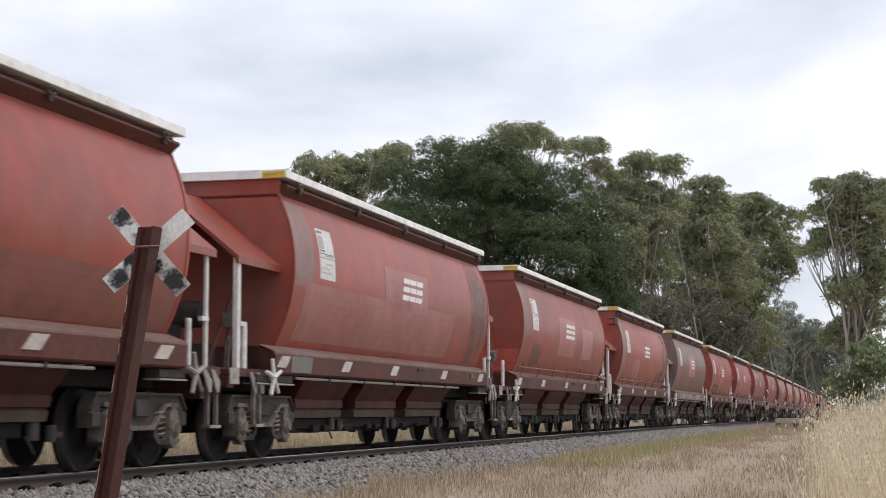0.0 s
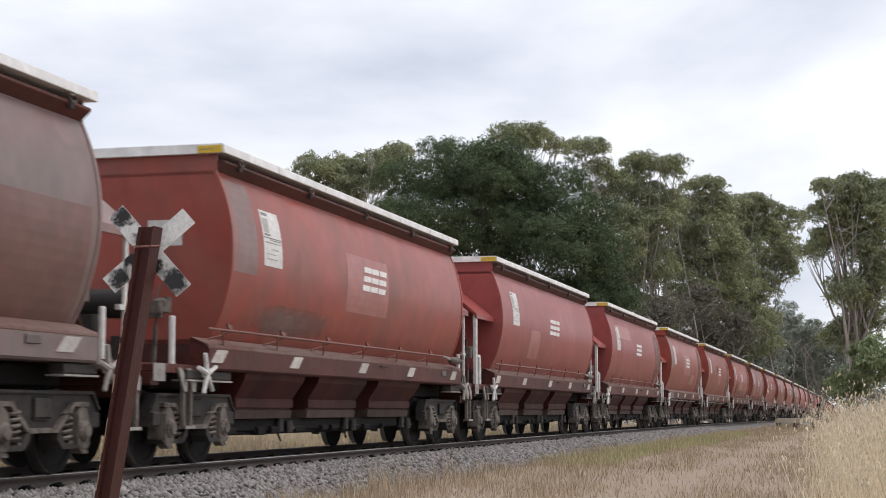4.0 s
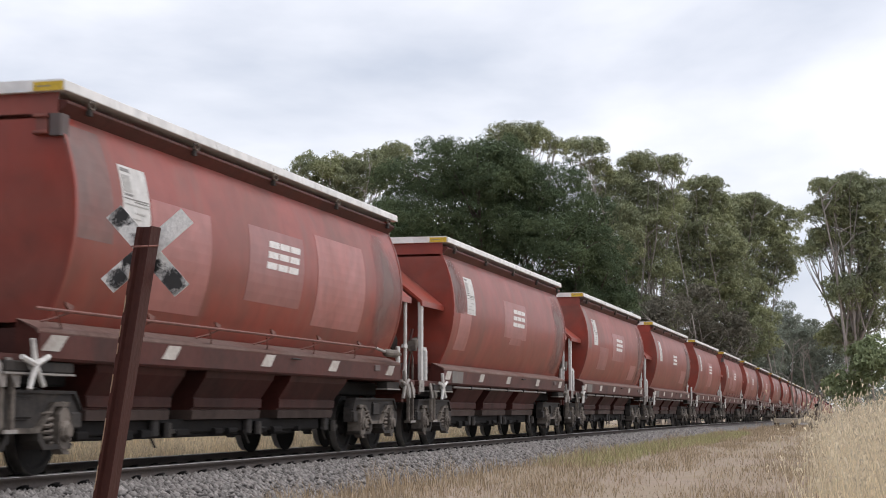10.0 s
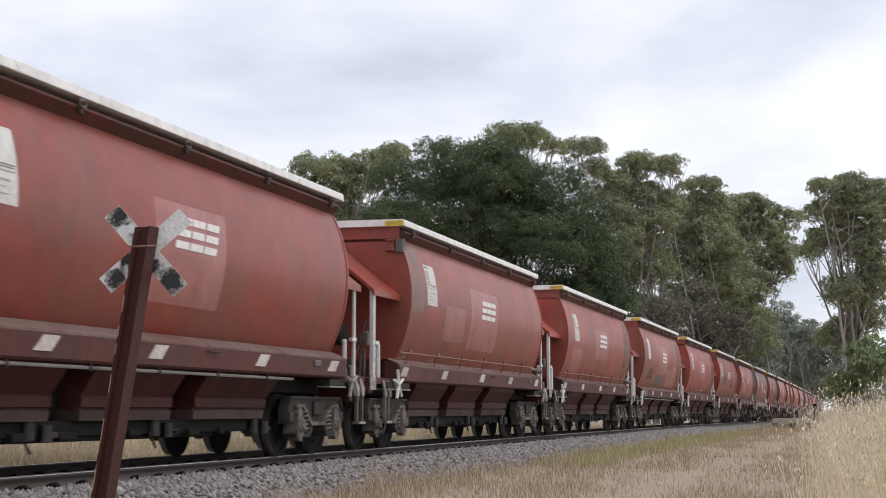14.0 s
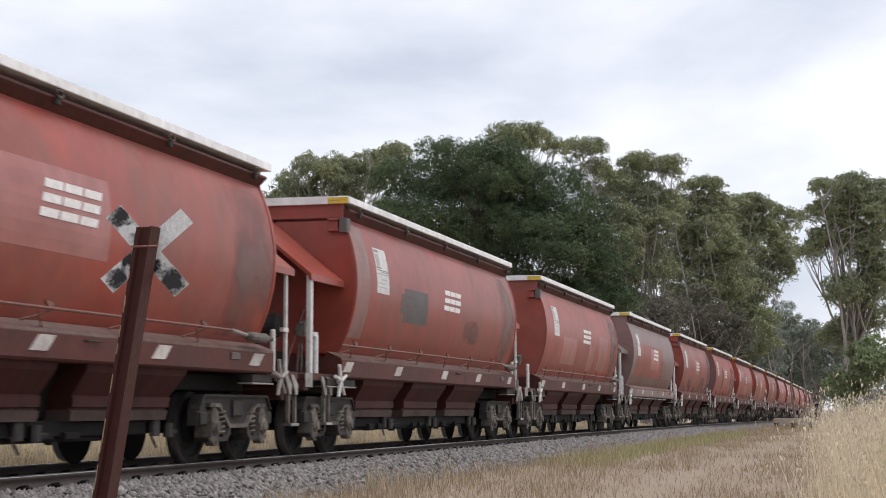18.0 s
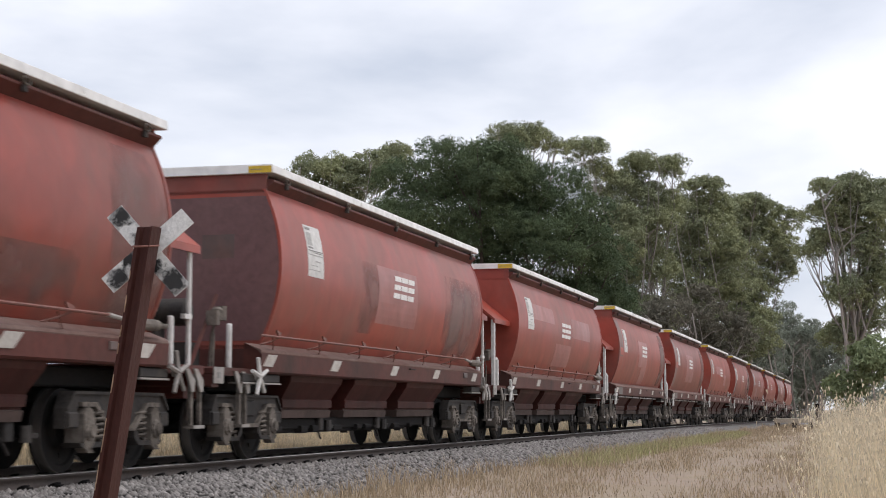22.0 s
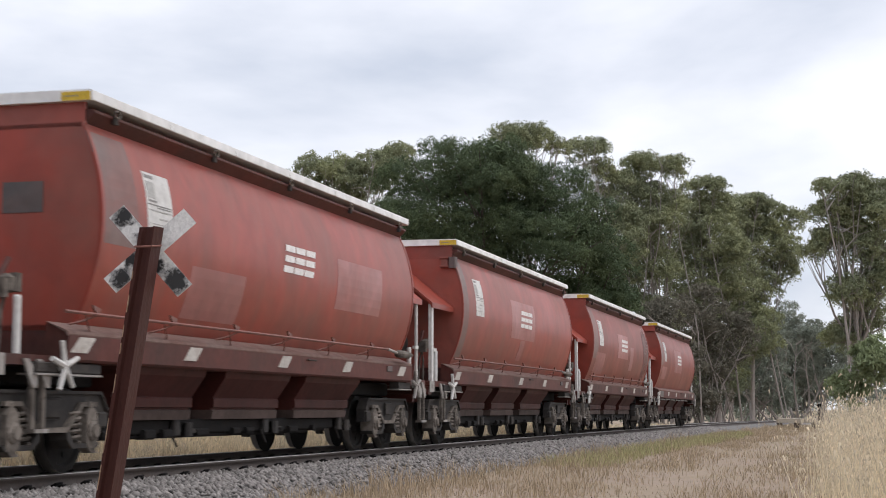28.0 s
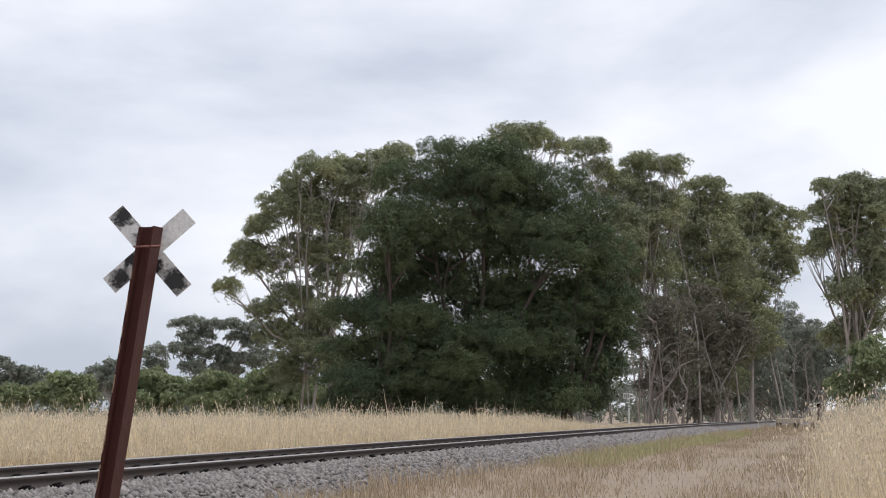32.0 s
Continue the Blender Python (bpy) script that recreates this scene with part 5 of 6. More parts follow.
def build_tree(name, label, lobes, base, leaf, bark, seed, clump=1.0, tuft=0.35, cover=3.0, per=70, size=0.17, hang=-0.3, fill=1.0, trunk=0.4, limbs=True, category="tree", stems=1, slim=1.0, core=0.0, bare=0, flat=0.75, loose=0.6, domed=0.0):
    """Trunk, limbs that lead to the lobes, and a crown of leaf clumps round the lobes' outsides."""
    rng = np.random.default_rng(seed)
    rnd = random.Random(seed)
    bx, by = base
    bz = float(land(bx, by)) - 0.2
    tree = thing(name, label, category, "trees" if category == "tree" else "bushes", at=(bx, by, bz))
    off = np.array((bx, by, bz))
    far = max(1.0, math.hypot(bx - 9.6, by) / 130)
    cs, rs = boughs(rng, lobes, clump * far ** 0.5, tuft * far, fill, cover, flat, domed)
    v, f = leaves(rng, cs - off, rs, per, size * far, hang, slim, loose)
    ob = new("crown", raw_mesh("crown", v, f, leaf))
    ob.parent = tree
    if core:  # shaded foliage deep inside the crown
        ic, ir = [], []
        for x, y, z, rx, rz in lobes:
            for _ in range(int(core * rx * rz) + 2):
                d = rng.normal(size=3)
                d *= 0.62 * rng.random() ** 0.4 / np.linalg.norm(d)
                ic.append((x + d[0] * rx, y + d[1] * rx, z + d[2] * rz))
                ir.append((0.9, 0.9, 0.8))
        v, f = leaves(rng, np.array(ic) - off, np.array(ir), 70, 0.15, 0.0, 0.8)
        inner = new("inner_foliage", raw_mesh("inner_foliage", v, f, leaf))
        inner.parent = tree
    # trunk and limbs
    t = Shape()
    zc = np.mean([l[2] for l in lobes])
    xc, yc = np.mean([l[0] for l in lobes]), np.mean([l[1] for l in lobes])
    h = zc - bz
    for sidx in range(stems):
        jx, jy = rnd.uniform(-1, 1) * (stems > 1), rnd.uniform(-1, 1) * (stems > 1)
        fork = Vector(((xc - bx) * 0.35 + jx, (yc - by) * 0.35 + jy, h * 0.42))
        t.tube([(jx, jy, -0.3), (jx + 0.1, jy, h * 0.12), tuple((Vector((jx, jy, h * 0.2)) + fork) / 2), tuple(fork)], [trunk * 1.25, trunk, trunk * 0.85, trunk * 0.7], 10)
        if limbs:
            for li, (x, y, z, rx, rz) in enumerate(lobes):
                if stems > 1 and li % stems != sidx:
                    continue
                end = Vector((x - bx, y - by, z - bz))
                mid = (fork + end) / 2 + Vector((rnd.uniform(-.6, .6), rnd.uniform(-.6, .6), -0.4 - 0.06 * (end - fork).length))
                t.tube([tuple(fork), tuple((fork * 2 + mid) / 3), tuple(mid), tuple(end)], [trunk * 0.5, trunk * 0.42, trunk * 0.3, trunk * 0.12], 7)
                for _ in range(6):
                    d = Vector((rnd.uniform(-1, 1), rnd.uniform(-1, 1), rnd.uniform(-0.2, 0.9))).normalized()
                    tip = end + Vector((d.x * rx, d.y * rx, d.z * rz)) * 0.9
                    st = mid.lerp(end, rnd.uniform(0.2, 0.9))
                    t.tube([tuple(st), tuple((st + tip) / 2 + Vector((0, 0, -0.2))), tuple(tip)], [trunk * 0.17, trunk * 0.11, trunk * 0.04], 5)
    part("trunk", t, bark, tree, smooth=True)
    for k in range(bare):  # bare pale stems that fork up through the crown's near side
        s = Shape()
        x, y, z, rx, rz = lobes[k % len(lobes)]
        w = max(l[3] for l in lobes)
        a = Vector((rnd.uniform(-1, 1) * w, rnd.uniform(-1.5, 0.5), -0.2))
        b = Vector((x - bx + rnd.uniform(-0.7, 0.7) * rx, y - by - rx * rnd.uniform(0.7, 1.05), z - bz + rnd.uniform(-0.4, 0.5) * rz))
        m1 = a.lerp(b, 0.35) + Vector((rnd.uniform(-.7, .7), -0.2, rnd.uniform(0.3, 1.2)))
        m2 = a.lerp(b, 0.7) + Vector((rnd.uniform(-.6, .6), -0.2, rnd.uniform(-.2, .6)))
        r = rnd.uniform(0.07, 0.16)
        s.tube([tuple(a), tuple(m1), tuple(m2), tuple(b)], [r, r * 0.75, r * 0.5, r * 0.2], 7)
        for _ in range(5):
            st = m1.lerp(m2, rnd.random()) if rnd.random() < 0.5 else m2.lerp(b, rnd.random())
            tip = st + Vector((rnd.uniform(-2.2, 2.2), rnd.uniform(-0.8, 0.4), rnd.uniform(0.2, 2.2)))
            s.tube([tuple(st), tuple(st.lerp(tip, 0.5) + Vector((rnd.uniform(-.2, .2), 0, 0.25))), tuple(tip)], [r * 0.4, r * 0.28, r * 0.1], 5)
        part("limb", s, bark, tree, smooth=True)
    return tree


LOBES = {
    "pine_a": ((-14.4, 97.7), [(-12.7, 93.0, 15.5, 3.7, 1.4), (-14.1, 94.7, 14.4, 5.6, 2.2), (-10.6, 97.8, 14.0, 4.2, 2.5), (-16.1, 93.9, 11.6, 4.2, 2.5), (-12.9, 97.0, 11.3, 4.6, 2.5), (-8.6, 95.6, 10.4, 3.3, 2.6), (-18.2, 96.2, 7.0, 3.5, 2.2), (-14.1, 99.0, 8.0, 5.3, 2.5), (-12.4, 97.5, 4.7, 5.3, 2.6), (-10.2, 99.3, 7.2, 4.6, 2.6), (-15.2, 96.1, 3.6, 5.3, 3.2), (-14.3, 99.4, 1.1, 4.2, 1.2), (-17.2, 96.7, 9.6, 2.5, 1.8)]),
    "pine_b": ((-18.4, 93.5), [(-17.6, 90.6, 11.0, 2.0, 2.1), (-18.6, 92.1, 8.9, 2.2, 1.7), (-20.4, 94.0, 6.4, 2.5, 1.5), (-17.9, 92.8, 5.7, 3.1, 1.7), (-20.8, 94.0, 4.1, 2.3, 1.4), (-20.1, 93.1, 2.0, 2.6, 1.8), (-17.4, 94.8, 2.7, 3.7, 2.4), (-19.4, 96.6, 1.0, 3.1, 1.0), (-21.1, 94.1, 1.0, 1.7, 0.9)]),
    "pine_c": ((-9.0, 100.2), [(-6.9, 97.1, 12.0, 2.2, 2.1), (-6.5, 99.3, 9.6, 2.3, 2.1), (-8.2, 102.0, 6.6, 3.7, 2.5), (-5.9, 100.1, 6.8, 1.6, 2.5), (-10.7, 101.6, 3.4, 4.6, 3.0), (-6.9, 100.7, 3.3, 1.6, 2.1), (-7.4, 102.1, 1.4, 1.3, 1.6), (-10.4, 103.1, 1.0, 3.0, 1.1), (-9.0, 98.4, 1.3, 2.3, 1.5), (-11.6, 98.2, 1.0, 1.8, 1.2), (-6.2, 101.4, 5.0, 1.9, 1.9), (-6.9, 102.2, 3.0, 1.7, 1.6), (-7.6, 101.6, 1.4, 1.6, 1.2)]),
    "euc_a": ((-33.9, 128.8), [(-33.7, 125.3, 20.5, 2.9, 1.5), (-32.1, 127.4, 19.3, 3.4, 2.0), (-29.2, 129.1, 21.6, 2.3, 1.4), (-30.3, 127.1, 20.1, 2.5, 2.1), (-36.5, 126.8, 19.0, 2.3, 1.6), (-37.3, 125.1, 17.2, 2.3, 1.7), (-34.9, 126.9, 16.7, 2.9, 2.1), (-32.9, 129.0, 16.1, 2.8, 2.3), (-39.1, 125.4, 15.6, 1.9, 1.4), (-40.8, 126.2, 13.3, 1.8, 1.5), (-41.8, 124.9, 10.5, 1.5, 1.0), (-38.8, 126.3, 12.9, 2.2, 1.6), (-36.4, 128.2, 13.8, 2.7, 1.9), (-33.5, 127.1, 12.4, 2.4, 2.4), (-37.4, 127.5, 9.9, 2.2, 1.5), (-39.2, 125.7, 8.6, 1.7, 1.1), (-34.9, 127.7, 8.7, 2.6, 2.2), (-38.3, 128.2, 6.6, 2.2, 1.5), (-35.5, 127.2, 5.4, 2.6, 2.0), (-37.3, 128.2, 3.7, 2.4, 1.7), (-33.5, 127.3, 4.6, 2.4, 2.4)]),
    "euc_b": ((-22.8, 147.4), [(-21.9, 143.9, 25.6, 2.2, 1.5), (-19.9, 145.6, 25.4, 1.8, 2.0), (-18.2, 146.6, 25.0, 0.9, 1.1)]),
    "euc_c": ((-16.8, 154.2), [(-16.5, 150.5, 25.2, 2.3, 1.4), (-15.1, 152.2, 23.6, 1.6, 1.4), (-14.0, 153.8, 21.6, 2.2, 2.0), (-13.1, 152.7, 17.1, 2.8, 3.3)]),
    "euc_d": ((-9.5, 161.3), [(-10.9, 157.0, 24.5, 2.7, 1.3), (-8.6, 159.1, 24.4, 2.0, 1.3), (-13.5, 158.9, 23.4, 2.0, 1.3), (-12.1, 157.6, 21.5, 3.1, 1.7), (-14.2, 158.7, 19.7, 2.5, 2.2), (-11.0, 157.3, 18.6, 3.4, 2.0), (-9.2, 159.3, 20.5, 2.8, 1.7), (-13.1, 160.2, 16.1, 2.9, 2.2), (-10.4, 159.0, 14.3, 2.5, 2.0), (-13.1, 159.7, 12.1, 2.2, 2.5), (-10.7, 158.7, 9.8, 2.5, 2.5)]),
    "euc_e": ((-7.5, 187.9), [(-8.2, 183.5, 25.6, 2.9, 1.4), (-10.3, 184.6, 23.9, 3.1, 1.9), (-7.0, 186.9, 23.7, 2.6, 1.7), (-8.7, 184.3, 21.5, 3.9, 2.3), (-11.2, 185.9, 19.1, 3.9, 2.6), (-6.8, 184.1, 18.8, 3.9, 2.6), (-9.6, 185.7, 15.1, 4.5, 3.2), (-6.0, 188.5, 15.3, 3.6, 3.2), (-9.6, 185.3, 9.3, 3.9, 3.9), (-11.8, 187.0, 6.1, 3.6, 3.9)]),
    "euc_f": ((-5.9, 219.5), [(-5.8, 214.9, 27.4, 3.3, 1.8), (-3.7, 217.3, 26.9, 2.7, 1.8), (-0.3, 219.5, 25.6, 2.4, 2.0), (-7.3, 215.5, 24.9, 3.8, 2.4), (-4.2, 218.3, 24.0, 3.5, 2.4), (-0.7, 217.5, 21.9, 2.1, 2.1), (-6.0, 217.2, 21.2, 4.9, 3.0), (-1.4, 219.8, 18.7, 2.1, 2.6), (-5.0, 217.0, 16.7, 3.8, 3.0), (-9.2, 218.1, 14.5, 4.5, 3.8), (-5.4, 216.4, 10.6, 4.5, 4.1), (-9.4, 217.9, 6.2, 4.5, 4.5)]),
    "euc_g": ((-6.3, 338.9), [(-6.9, 334.9, 18.3, 3.7, 4.6), (-11.6, 336.1, 13.2, 6.4, 5.8), (-3.3, 340.7, 9.8, 5.2, 6.4), (-17.2, 333.9, 10.3, 6.9, 5.8), (-25.2, 333.7, 11.5, 6.9, 5.8), (-2.0, 336.9, 14.8, 3.0, 4.2)]),
    "euc_h": ((8.7, 126.6), [(7.5, 123.6, 16.9, 1.9, 0.9), (9.2, 124.9, 17.5, 1.8, 0.9), (10.6, 126.3, 17.1, 1.7, 1.0), (6.8, 124.1, 15.5, 1.6, 1.0), (8.7, 125.6, 15.6, 2.1, 1.4), (10.6, 124.6, 14.8, 1.9, 1.5), (5.6, 124.5, 12.3, 1.1, 0.8), (7.2, 125.8, 12.9, 1.8, 1.2), (9.2, 124.9, 12.3, 2.1, 1.5), (10.7, 126.4, 11.5, 1.7, 1.9), (8.1, 124.5, 9.3, 2.0, 1.5), (9.9, 126.2, 7.7, 1.9, 1.9), (8.0, 126.9, 6.0, 2.0, 1.5), (7.9, 125.2, 14.1, 1.6, 1.2), (9.9, 125.4, 13.5, 2.0, 1.3), (10.9, 125.2, 16.1, 1.6, 1.0), (10.7, 125.2, 9.7, 1.7, 1.4), (6.4, 125.0, 13.7, 1.0, 0.8)]),
    "euc_i": ((4.9, 154.7), [(4.2, 152.9, 6.9, 1.8, 1.2), (5.7, 154.4, 5.1, 1.8, 1.3), (7.6, 155.9, 6.2, 2.1, 2.1), (6.5, 154.2, 3.0, 2.4, 1.7)]),
    "bush_a": ((9.8, 109.2), [(9.9, 108.0, 3.5, 1.8, 1.9), (8.3, 108.7, 1.9, 1.3, 1.1)]),
    "scrub_a": ((-9.6, 150.9), [(-10.0, 149.0, 7.1, 2.1, 3.2), (-8.3, 150.3, 9.3, 2.6, 2.6), (-9.9, 151.7, 2.5, 2.1, 2.4), (-7.6, 150.3, 4.5, 2.4, 3.2)]),
    "scrub_b": ((-8.9, 182.3), [(-8.4, 179.5, 10.9, 3.5, 3.5), (-8.1, 181.9, 5.3, 3.5, 3.8), (-5.7, 183.9, 8.5, 3.2, 3.5), (-9.3, 181.0, 1.5, 3.8, 1.9)]),
    "scrub_c": ((-7.3, 239.9), [(-7.6, 236.5, 13.2, 3.7, 4.5), (-6.4, 239.5, 5.9, 4.5, 4.9), (-9.8, 240.9, 3.5, 4.9, 3.7), (-3.8, 239.0, 9.2, 3.3, 4.1), (-4.1, 241.5, 2.6, 4.1, 2.9)]),
    "scrub_d": ((-4.5, 349.9), [(-6.4, 346.0, 10.5, 4.8, 6.0), (-3.2, 349.5, 5.8, 4.8, 5.4), (-6.8, 350.9, 2.9, 6.0, 3.6), (-1.9, 348.5, 10.6, 3.0, 4.2)]),
    "far_a": ((-122.0, 235.5), [(-124.7, 232.6, 7.6, 2.7, 1.6), (-123.4, 234.4, 7.0, 2.4, 1.8), (-121.8, 236.7, 5.5, 3.1, 1.8), (-118.4, 235.2, 3.8, 3.6, 2.0), (-125.1, 235.3, 3.9, 3.6, 2.3)]),
    "far_b": ((-113.3, 248.2), [(-115.1, 246.3, 6.6, 1.5, 1.1), (-113.2, 247.5, 7.3, 2.1, 1.3), (-115.2, 248.6, 4.4, 2.5, 1.7), (-111.9, 247.5, 4.9, 2.5, 1.9)]),
    "far_c": ((-87.5, 223.8), [(-88.9, 221.4, 12.9, 1.4, 0.8), (-87.5, 222.5, 13.3, 1.0, 0.7), (-85.4, 223.9, 12.8, 1.5, 0.8), (-88.7, 222.1, 10.9, 1.3, 0.8), (-86.4, 223.5, 11.1, 1.9, 1.0), (-89.2, 221.6, 9.3, 1.7, 1.0), (-87.2, 223.0, 9.0, 2.2, 1.2), (-85.0, 224.6, 8.8, 1.9, 1.2), (-82.0, 223.6, 12.6, 1.5, 0.8), (-81.8, 224.5, 11.1, 1.2, 0.8), (-79.2, 224.2, 12.1, 1.2, 0.7), (-79.1, 225.0, 10.3, 2.2, 1.0), (-82.1, 226.1, 7.8, 3.0, 1.3), (-77.2, 225.0, 7.7, 2.9, 1.7), (-83.5, 225.0, 6.1, 2.9, 1.5), (-87.2, 222.0, 6.5, 2.5, 1.5)]),
    "far_d": ((-97.9, 231.5), [(-97.3, 229.9, 9.1, 1.6, 1.1), (-97.3, 230.9, 7.4, 2.1, 1.2), (-99.1, 231.8, 5.9, 2.3, 1.4)]),
    "bush_b": ((-71.1, 176.2), [(-71.6, 174.7, 4.0, 2.0, 1.1), (-70.4, 176.1, 3.0, 2.8, 1.6), (-74.2, 176.4, 2.7, 2.4, 1.5), (-71.9, 174.8, 1.5, 4.0, 1.2)]),
    "bush_c": ((-62.7, 173.2), [(-62.5, 171.8, 3.7, 2.1, 1.0), (-64.5, 172.5, 2.9, 2.3, 1.4), (-61.9, 174.5, 2.8, 2.6, 1.6), (-62.3, 172.2, 1.5, 4.0, 1.2)]),
    "bush_d": ((-54.6, 170.1), [(-54.8, 168.6, 4.0, 2.1, 1.0), (-57.0, 169.3, 3.0, 2.5, 1.5), (-53.8, 171.5, 2.9, 2.8, 1.6), (-50.7, 170.3, 2.2, 2.8, 1.8), (-55.0, 171.0, 1.5, 3.9, 1.3)]),
    "bush_e": ((-86.2, 182.6), [(-86.9, 180.8, 3.8, 2.4, 1.3), (-85.5, 182.5, 3.5, 2.2, 1.3), (-90.6, 182.7, 2.4, 2.8, 1.4), (-86.4, 181.5, 2.1, 3.5, 1.5), (-94.0, 181.1, 2.1, 2.8, 1.4)]),
}
TREES = {  # leaf, bark, label, keyword settings
    "pine": (PINE, PINE_BARK, "dense dark green pine at the field's edge", dict(clump=1.25, tuft=0.37, cover=2.3, per=36, size=0.078, hang=0.4, fill=1.2, trunk=0.4, slim=0.65, core=6.0, flat=0.75, loose=0.3, domed=0.9)),
    "euc": (GUM, BARK, "tall gum tree with pale limbs and olive leaf clumps", dict(clump=1.05, tuft=0.34, cover=2.5, per=24, size=0.098, hang=-0.2, fill=1.2, trunk=0.30, core=0.45, bare=5, flat=0.8, loose=0.35)),
    "scrub": (TWIGS, BARK, "dense twiggy gum scrub with many pale stems", dict(clump=1.1, tuft=0.4, cover=1.6, per=20, size=0.15, hang=-0.2, fill=0.9, trunk=0.16, stems=2, core=0.8, bare=12)),
    "far": (GUM_HAZE, BARK, "distant gum tree behind the paddock", dict(clump=1.1, tuft=0.34, cover=2.2, per=22, size=0.14, hang=-0.2, fill=0.9, trunk=0.3, core=0.3, flat=0.7, loose=0.4)),
    "bush": (WATTLE, BARK, "rounded green wattle bush behind the grass", dict(clump=1.1, tuft=0.33, cover=2.0, per=20, size=0.16, hang=0.2, fill=1.2, trunk=0.12, category="bush", core=1.2, flat=0.8, loose=0.4)),
}


def build_trees():
    for seed, (key, (base, lobes)) in enumerate(LOBES.items()):
        leaf, bark, label, kw = TREES[key.split("_")[0]]
        if base[1] > 230 or key == "euc_i":  # gums far down the line, with haze put into their leaf colour
            leaf = GUM_HAZE
        name = {"pine": "pine_tree", "euc": "gum_tree", "far": "gum_tree", "scrub": "gum_tree", "bush": "bush"}[key.split("_")[0]]
        build_tree(name, label, lobes, base, leaf, bark, 20 + seed, **kw)
    # woodland that closes the view behind the nearer trees
    rng = np.random.default_rng(9)
    cs, rs = [], []
    for k in range(3000):
        a = rng.uniform(-0.68, 0.40)
        d = rng.uniform(345, 420)
        x, y = 9.6 + d * math.sin(a), d * math.cos(a)
        if abs(x) < 5:
            continue
        top = 9.0 + 1.5 * math.sin(a * 37) + 6.5 * min(1, max(0, (a + 0.25) / 0.12))
        cs.append((x, y, float(grade(y)) - 0.5 + top * rng.random() ** 0.8))
        q = rng.uniform(1.3, 2.6)
        rs.append((q, q, q * 0.8))
    for k in range(700):  # woods that close the end of the line
        x, y = rng.uniform(-90, 110), rng.uniform(655, 720)
        cs.append((x, y, float(grade(y)) - 1 + 17 * rng.random() ** 0.8 * (0.6 + 0.4 * abs(math.sin(x * 0.07)))))
        q = rng.uniform(2.2, 4.0)
        rs.append((q, q, q * 0.8))
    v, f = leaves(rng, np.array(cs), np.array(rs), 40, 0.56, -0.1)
    tagged(new("far_woodland", raw_mesh("far_woodland", v, f, GUM_HAZE)), "distant band of gum woodland, its green paled for haze", "woodland", kind="stuff")


# ---- grass ----
def blades(rng, x, y, height, width, bend):
    """Bent tapering blades: two quads and a tip each, as quads."""
    n = len(x)
    a = rng.uniform(0, 6.283, n)
    dx, dy = np.cos(a), np.sin(a)
    b = rng.uniform(0, 6.283, n)
    sx, sy = np.cos(b) * width, np.sin(b) * width
    z = land(x, y) - 0.02
    lean = bend * rng.uniform(0.2, 1.0, n) * height
    rows = []
    for k, (t, w) in enumerate(((0.0, 1.0), (0.55, 0.8), (1.0, 0.15))):
        cx, cy, cz = x + dx * lean * t * t, y + dy * lean * t * t, z + height * t * (1 - 0.15 * bend * t)
        rows += [np.stack([cx - sx * w, cy - sy * w, cz], -1), np.stack([cx + sx * w, cy + sy * w, cz], -1)]
    v = np.stack(rows, 1).reshape(-1, 3)
    i = np.arange(n) * 6
    f = np.concatenate([np.stack([i, i + 1, i + 3, i + 2], -1), np.stack([i + 2, i + 3, i + 5, i + 4], -1)])
    return v, f, np.stack([x + dx * lean, y + dy * lean, z + height * (1 - 0.15 * bend)], -1)


def heads(rng, tips, size, k=6, grain=1.0):
    """Drooping seed heads: a few slim spikelets under each tip."""
    n = len(tips) * k
    p = np.repeat(tips, k, 0)
    s = np.repeat(size, k)
    p = p + rng.normal(size=(n, 3)) * np.stack([s * 0.35, s * 0.35, s * 0.9], -1) - np.stack([0 * s, 0 * s, s * 0.9], -1)
    ax = rng.normal(size=(n, 3)) * 0.35
    ax[:, 2] -= 1
    side = rng.normal(size=(n, 3))
    side = np.cross(ax, side)
    side /= np.linalg.norm(side, axis=1)[:, None]
    ln, wd = (s * 0.5 * grain)[:, None], (s * 0.11 * grain)[:, None]
    v = np.stack([p - ax * ln * 0.5 + side * wd, p + ax * ln * 0.5, p - ax * ln * 0.5 - side * wd], 1).reshape(-1, 3)
    return v, np.arange(n * 3).reshape(-1, 3)


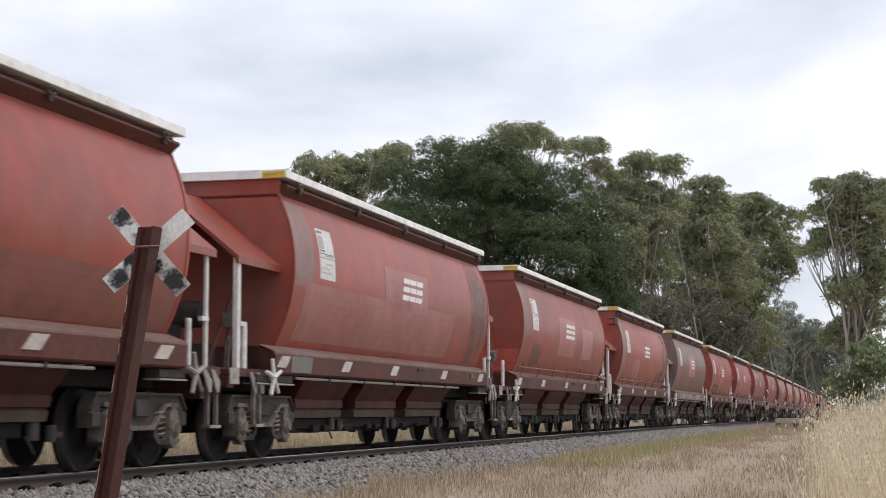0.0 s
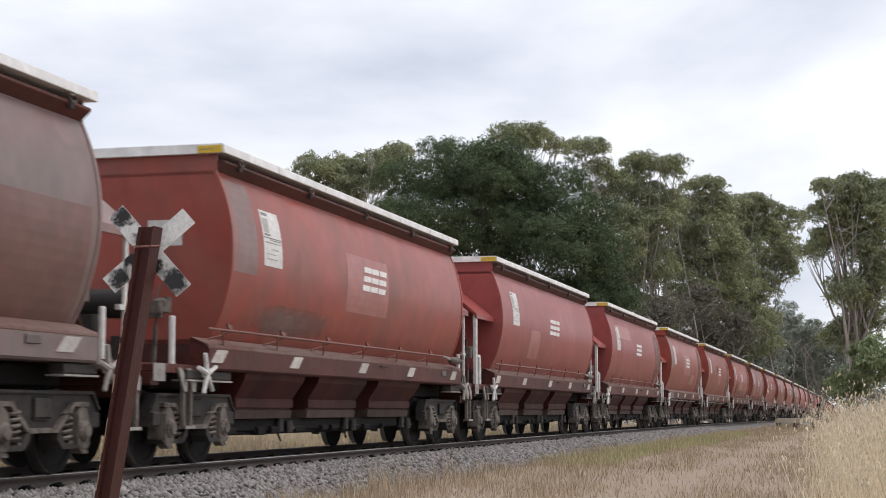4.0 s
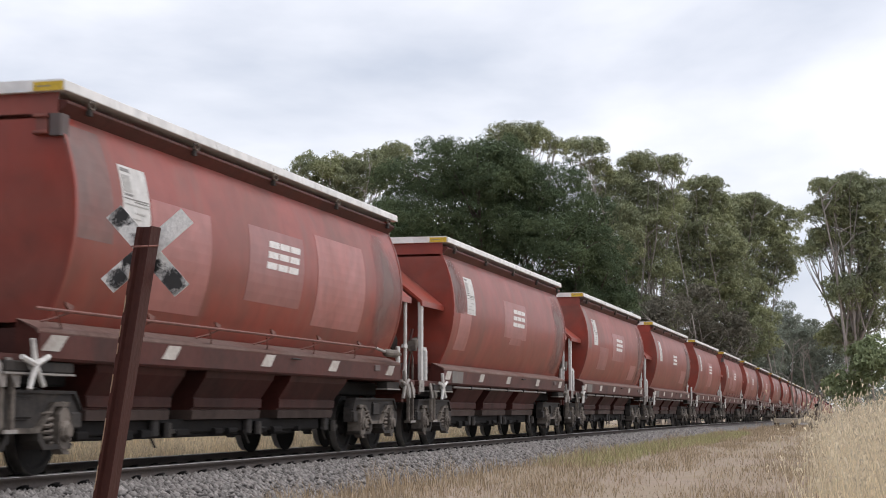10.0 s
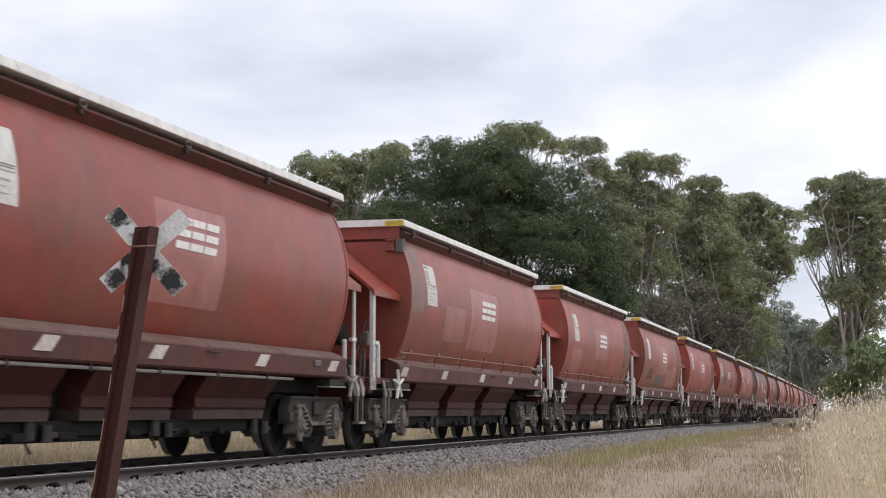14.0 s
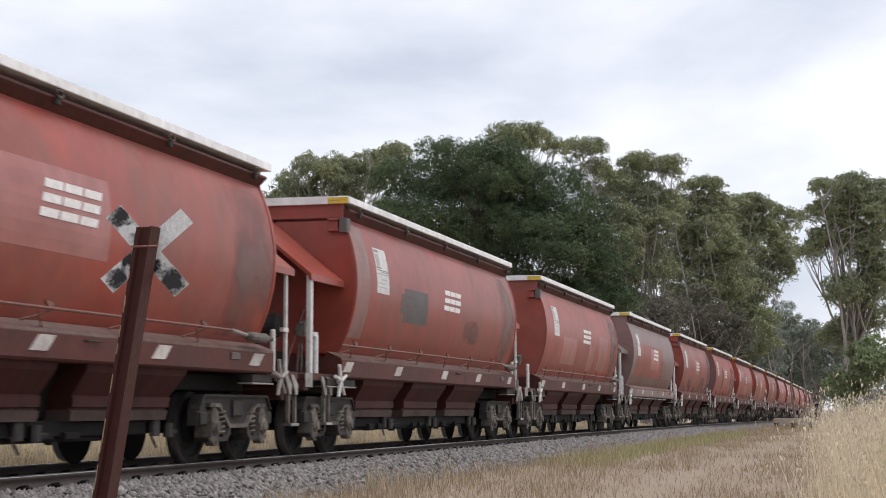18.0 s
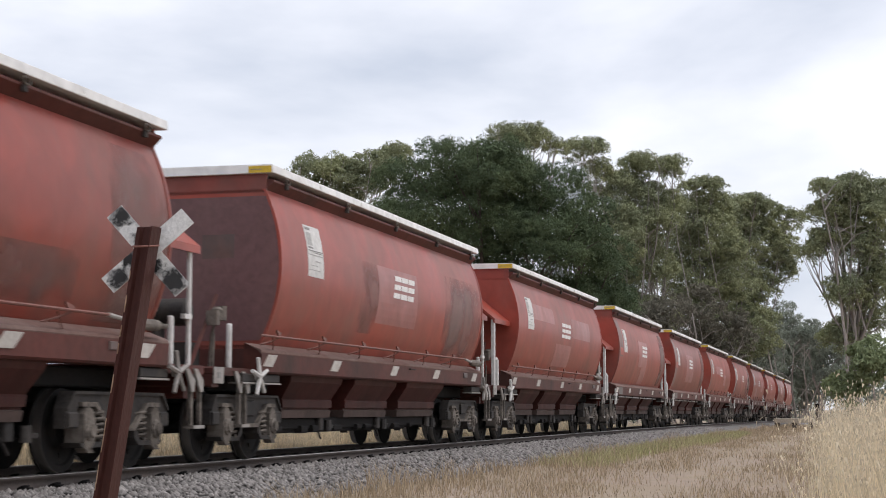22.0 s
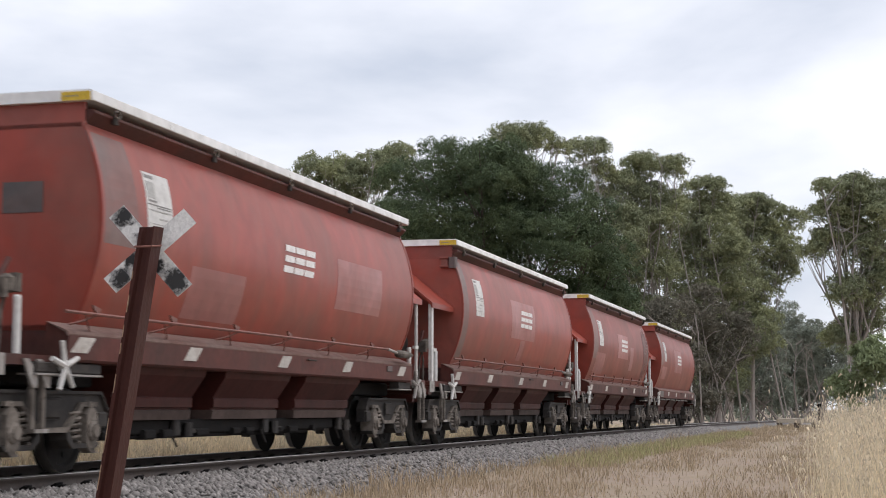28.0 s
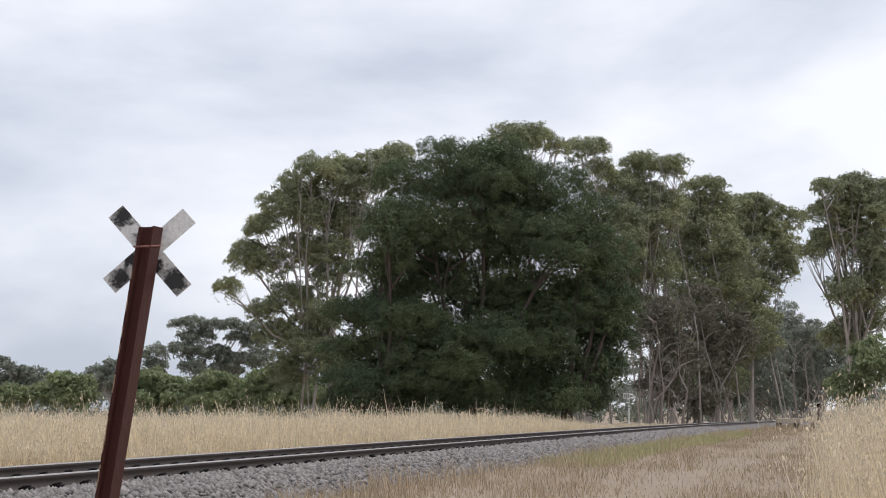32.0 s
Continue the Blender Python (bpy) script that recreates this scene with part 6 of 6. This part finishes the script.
def build_grass():
    rng = np.random.default_rng(5)

    def patch(name, label, x, y, height, width, bend, mat, head=None, share=1.0, k=6, grain=1.0):
        v, f, tips = blades(rng, x, y, height, width, bend)
        tagged(new(name, raw_mesh(name, v, f, mat)), label, "grass", kind="stuff")
        if head:
            pick = rng.random(len(x)) < share
            v, f = heads(rng, tips[pick], head * rng.uniform(0.6, 1.3, pick.sum()), k, grain)
            tagged(new("seed_heads", raw_mesh("seed_heads", v, f, SEED)), "pale dry oat heads above the grass", "grass", kind="stuff")

    # tall oats beyond the far rail
    n = 58000
    y = 8 + 110 * rng.random(n) ** 1.5
    x = -2.4 - 22 * rng.random(n) ** 2.2
    h = np.where(rng.random(n) < 0.04, 1.45, 1.0) * (0.60 + 0.38 * rng.random(n) + (0.16 * np.sin(y * 0.7 + 2 * np.sin(x)) + 0.14 * np.sin(y * 2.3 + x * 1.7)) * rng.random(n)) * np.clip((-x - 1.6) / 1.8, 0.35, 1) * np.clip((88 - y) / 22, 0.2, 1)
    patch("tall_grass", "tall dry straw-coloured oat grass beyond the track", x, y, h, 0.0075 + 0.0001 * y, 0.35, STRAW, 0.12, 0.5, 6, 0.8)
    # tall clump close to the camera
    n = 9000
    y = 7.5 + 26 * rng.random(n)
    x = 9.70 + 0.15 * rng.normal(size=n) + 2.6 * rng.random(n) - 0.026 * y
    h = 0.6 + 0.7 * rng.random(n)
    patch("oat_grass", "tall pale oat stalks with drooping heads", x, y, h, 0.0032 + 0.0 * y, 0.3, STRAW, 0.13, 0.75, 9, 0.42)
    # short dry grass on the near side
    n = 75000
    y = 14 + 130 * rng.random(n) ** 1.9
    x = 2.4 + 9.5 * rng.random(n)
    keep = (x > 2.9 + 0.35 * np.sin(y * 0.8) * rng.random(n))
    path = np.exp(-((x - 6.6) / 0.8) ** 2)
    keep &= rng.random(n) > 0.8 * path
    x, y = x[keep], y[keep]
    h = (0.05 + 0.17 * rng.random(len(x)) ** 1.5) * (1 + 0.9 * np.exp(-((x - 3.4) / 0.5) ** 2)) * (1 + 0.5 * np.sin(x * 3 + y * 1.1) * np.sin(y * 0.7))
    patch("short_grass", "short dry grass between track and verge", x, y, h, 0.004 + 0.00008 * y, 0.6, STUBBLE)
    n = 7000
    y = 32 + 45 * rng.random(n)
    x = 3.0 + 1.3 * rng.random(n)
    h = 0.10 + 0.22 * rng.random(n)
    patch("green_grass", "patches of half-green grass at the ballast's edge", x, y, h, 0.004 + 0.00008 * y, 0.6, GREENISH)


build_ground()
build_track()
build_train()
build_sign()
build_km_post()
build_platform()
build_trees()
build_grass()


# ---- the train rolls past, towards and beyond the camera ----
PITCH_LENGTH = 16.2987
TIMES = (0, 1, 3, 6, 9, 12, 13, 14, 17, 19, 22, 23, 25, 28, 29, 32)
PLACES = (22.215, 5.322, -28.477, -79.195, -130.462, -181.694, -198.674, -215.784, -267.221, -301.542, -353.171, -370.523, -405.16, -456.652, -473.999, -526.05)


def train_at(t):
    return float(np.interp(t, TIMES, PLACES))


def motions():
    spin = [(k / FPS, (22.215 - train_at(k / FPS)) / WHEEL_R) for k in range(frame(32.0))]
    keyed = {}
    for i, wagon in TRAIN:
        rows = []
        for k in range(65):
            t = k / 2
            y = train_at(t) + i * PITCH_LENGTH
            mid = y + 6.0
            slope = math.degrees(math.atan(float(grade(mid + 5.5) - grade(mid - 5.5)) / 11.0))
            rows.append((t, pose(0, y, float(grade(mid)) - math.tan(radians(slope)) * 6.0, slope)))
        walk(wagon, rows)
        for bogie in wagon.children:
            for ws in bogie.children:
                if ws.name.split(".")[0] != "wheelset":
                    continue
                place = round(ws.location.y, 3)
                if place not in keyed:
                    at = ws.location.copy()
                    walk(ws, [(t, pose(*at, math.degrees(a) % 360)) for t, a in spin])
                    keyed[place] = ws.animation_data
                else:  # all wheels roll alike: they share the same keys
                    ws.rotation_mode = "QUATERNION"
                    ws.animation_data_create()
                    ws.animation_data.action = keyed[place].action
                    ws.animation_data.action_slot = keyed[place].action_slot


motions()
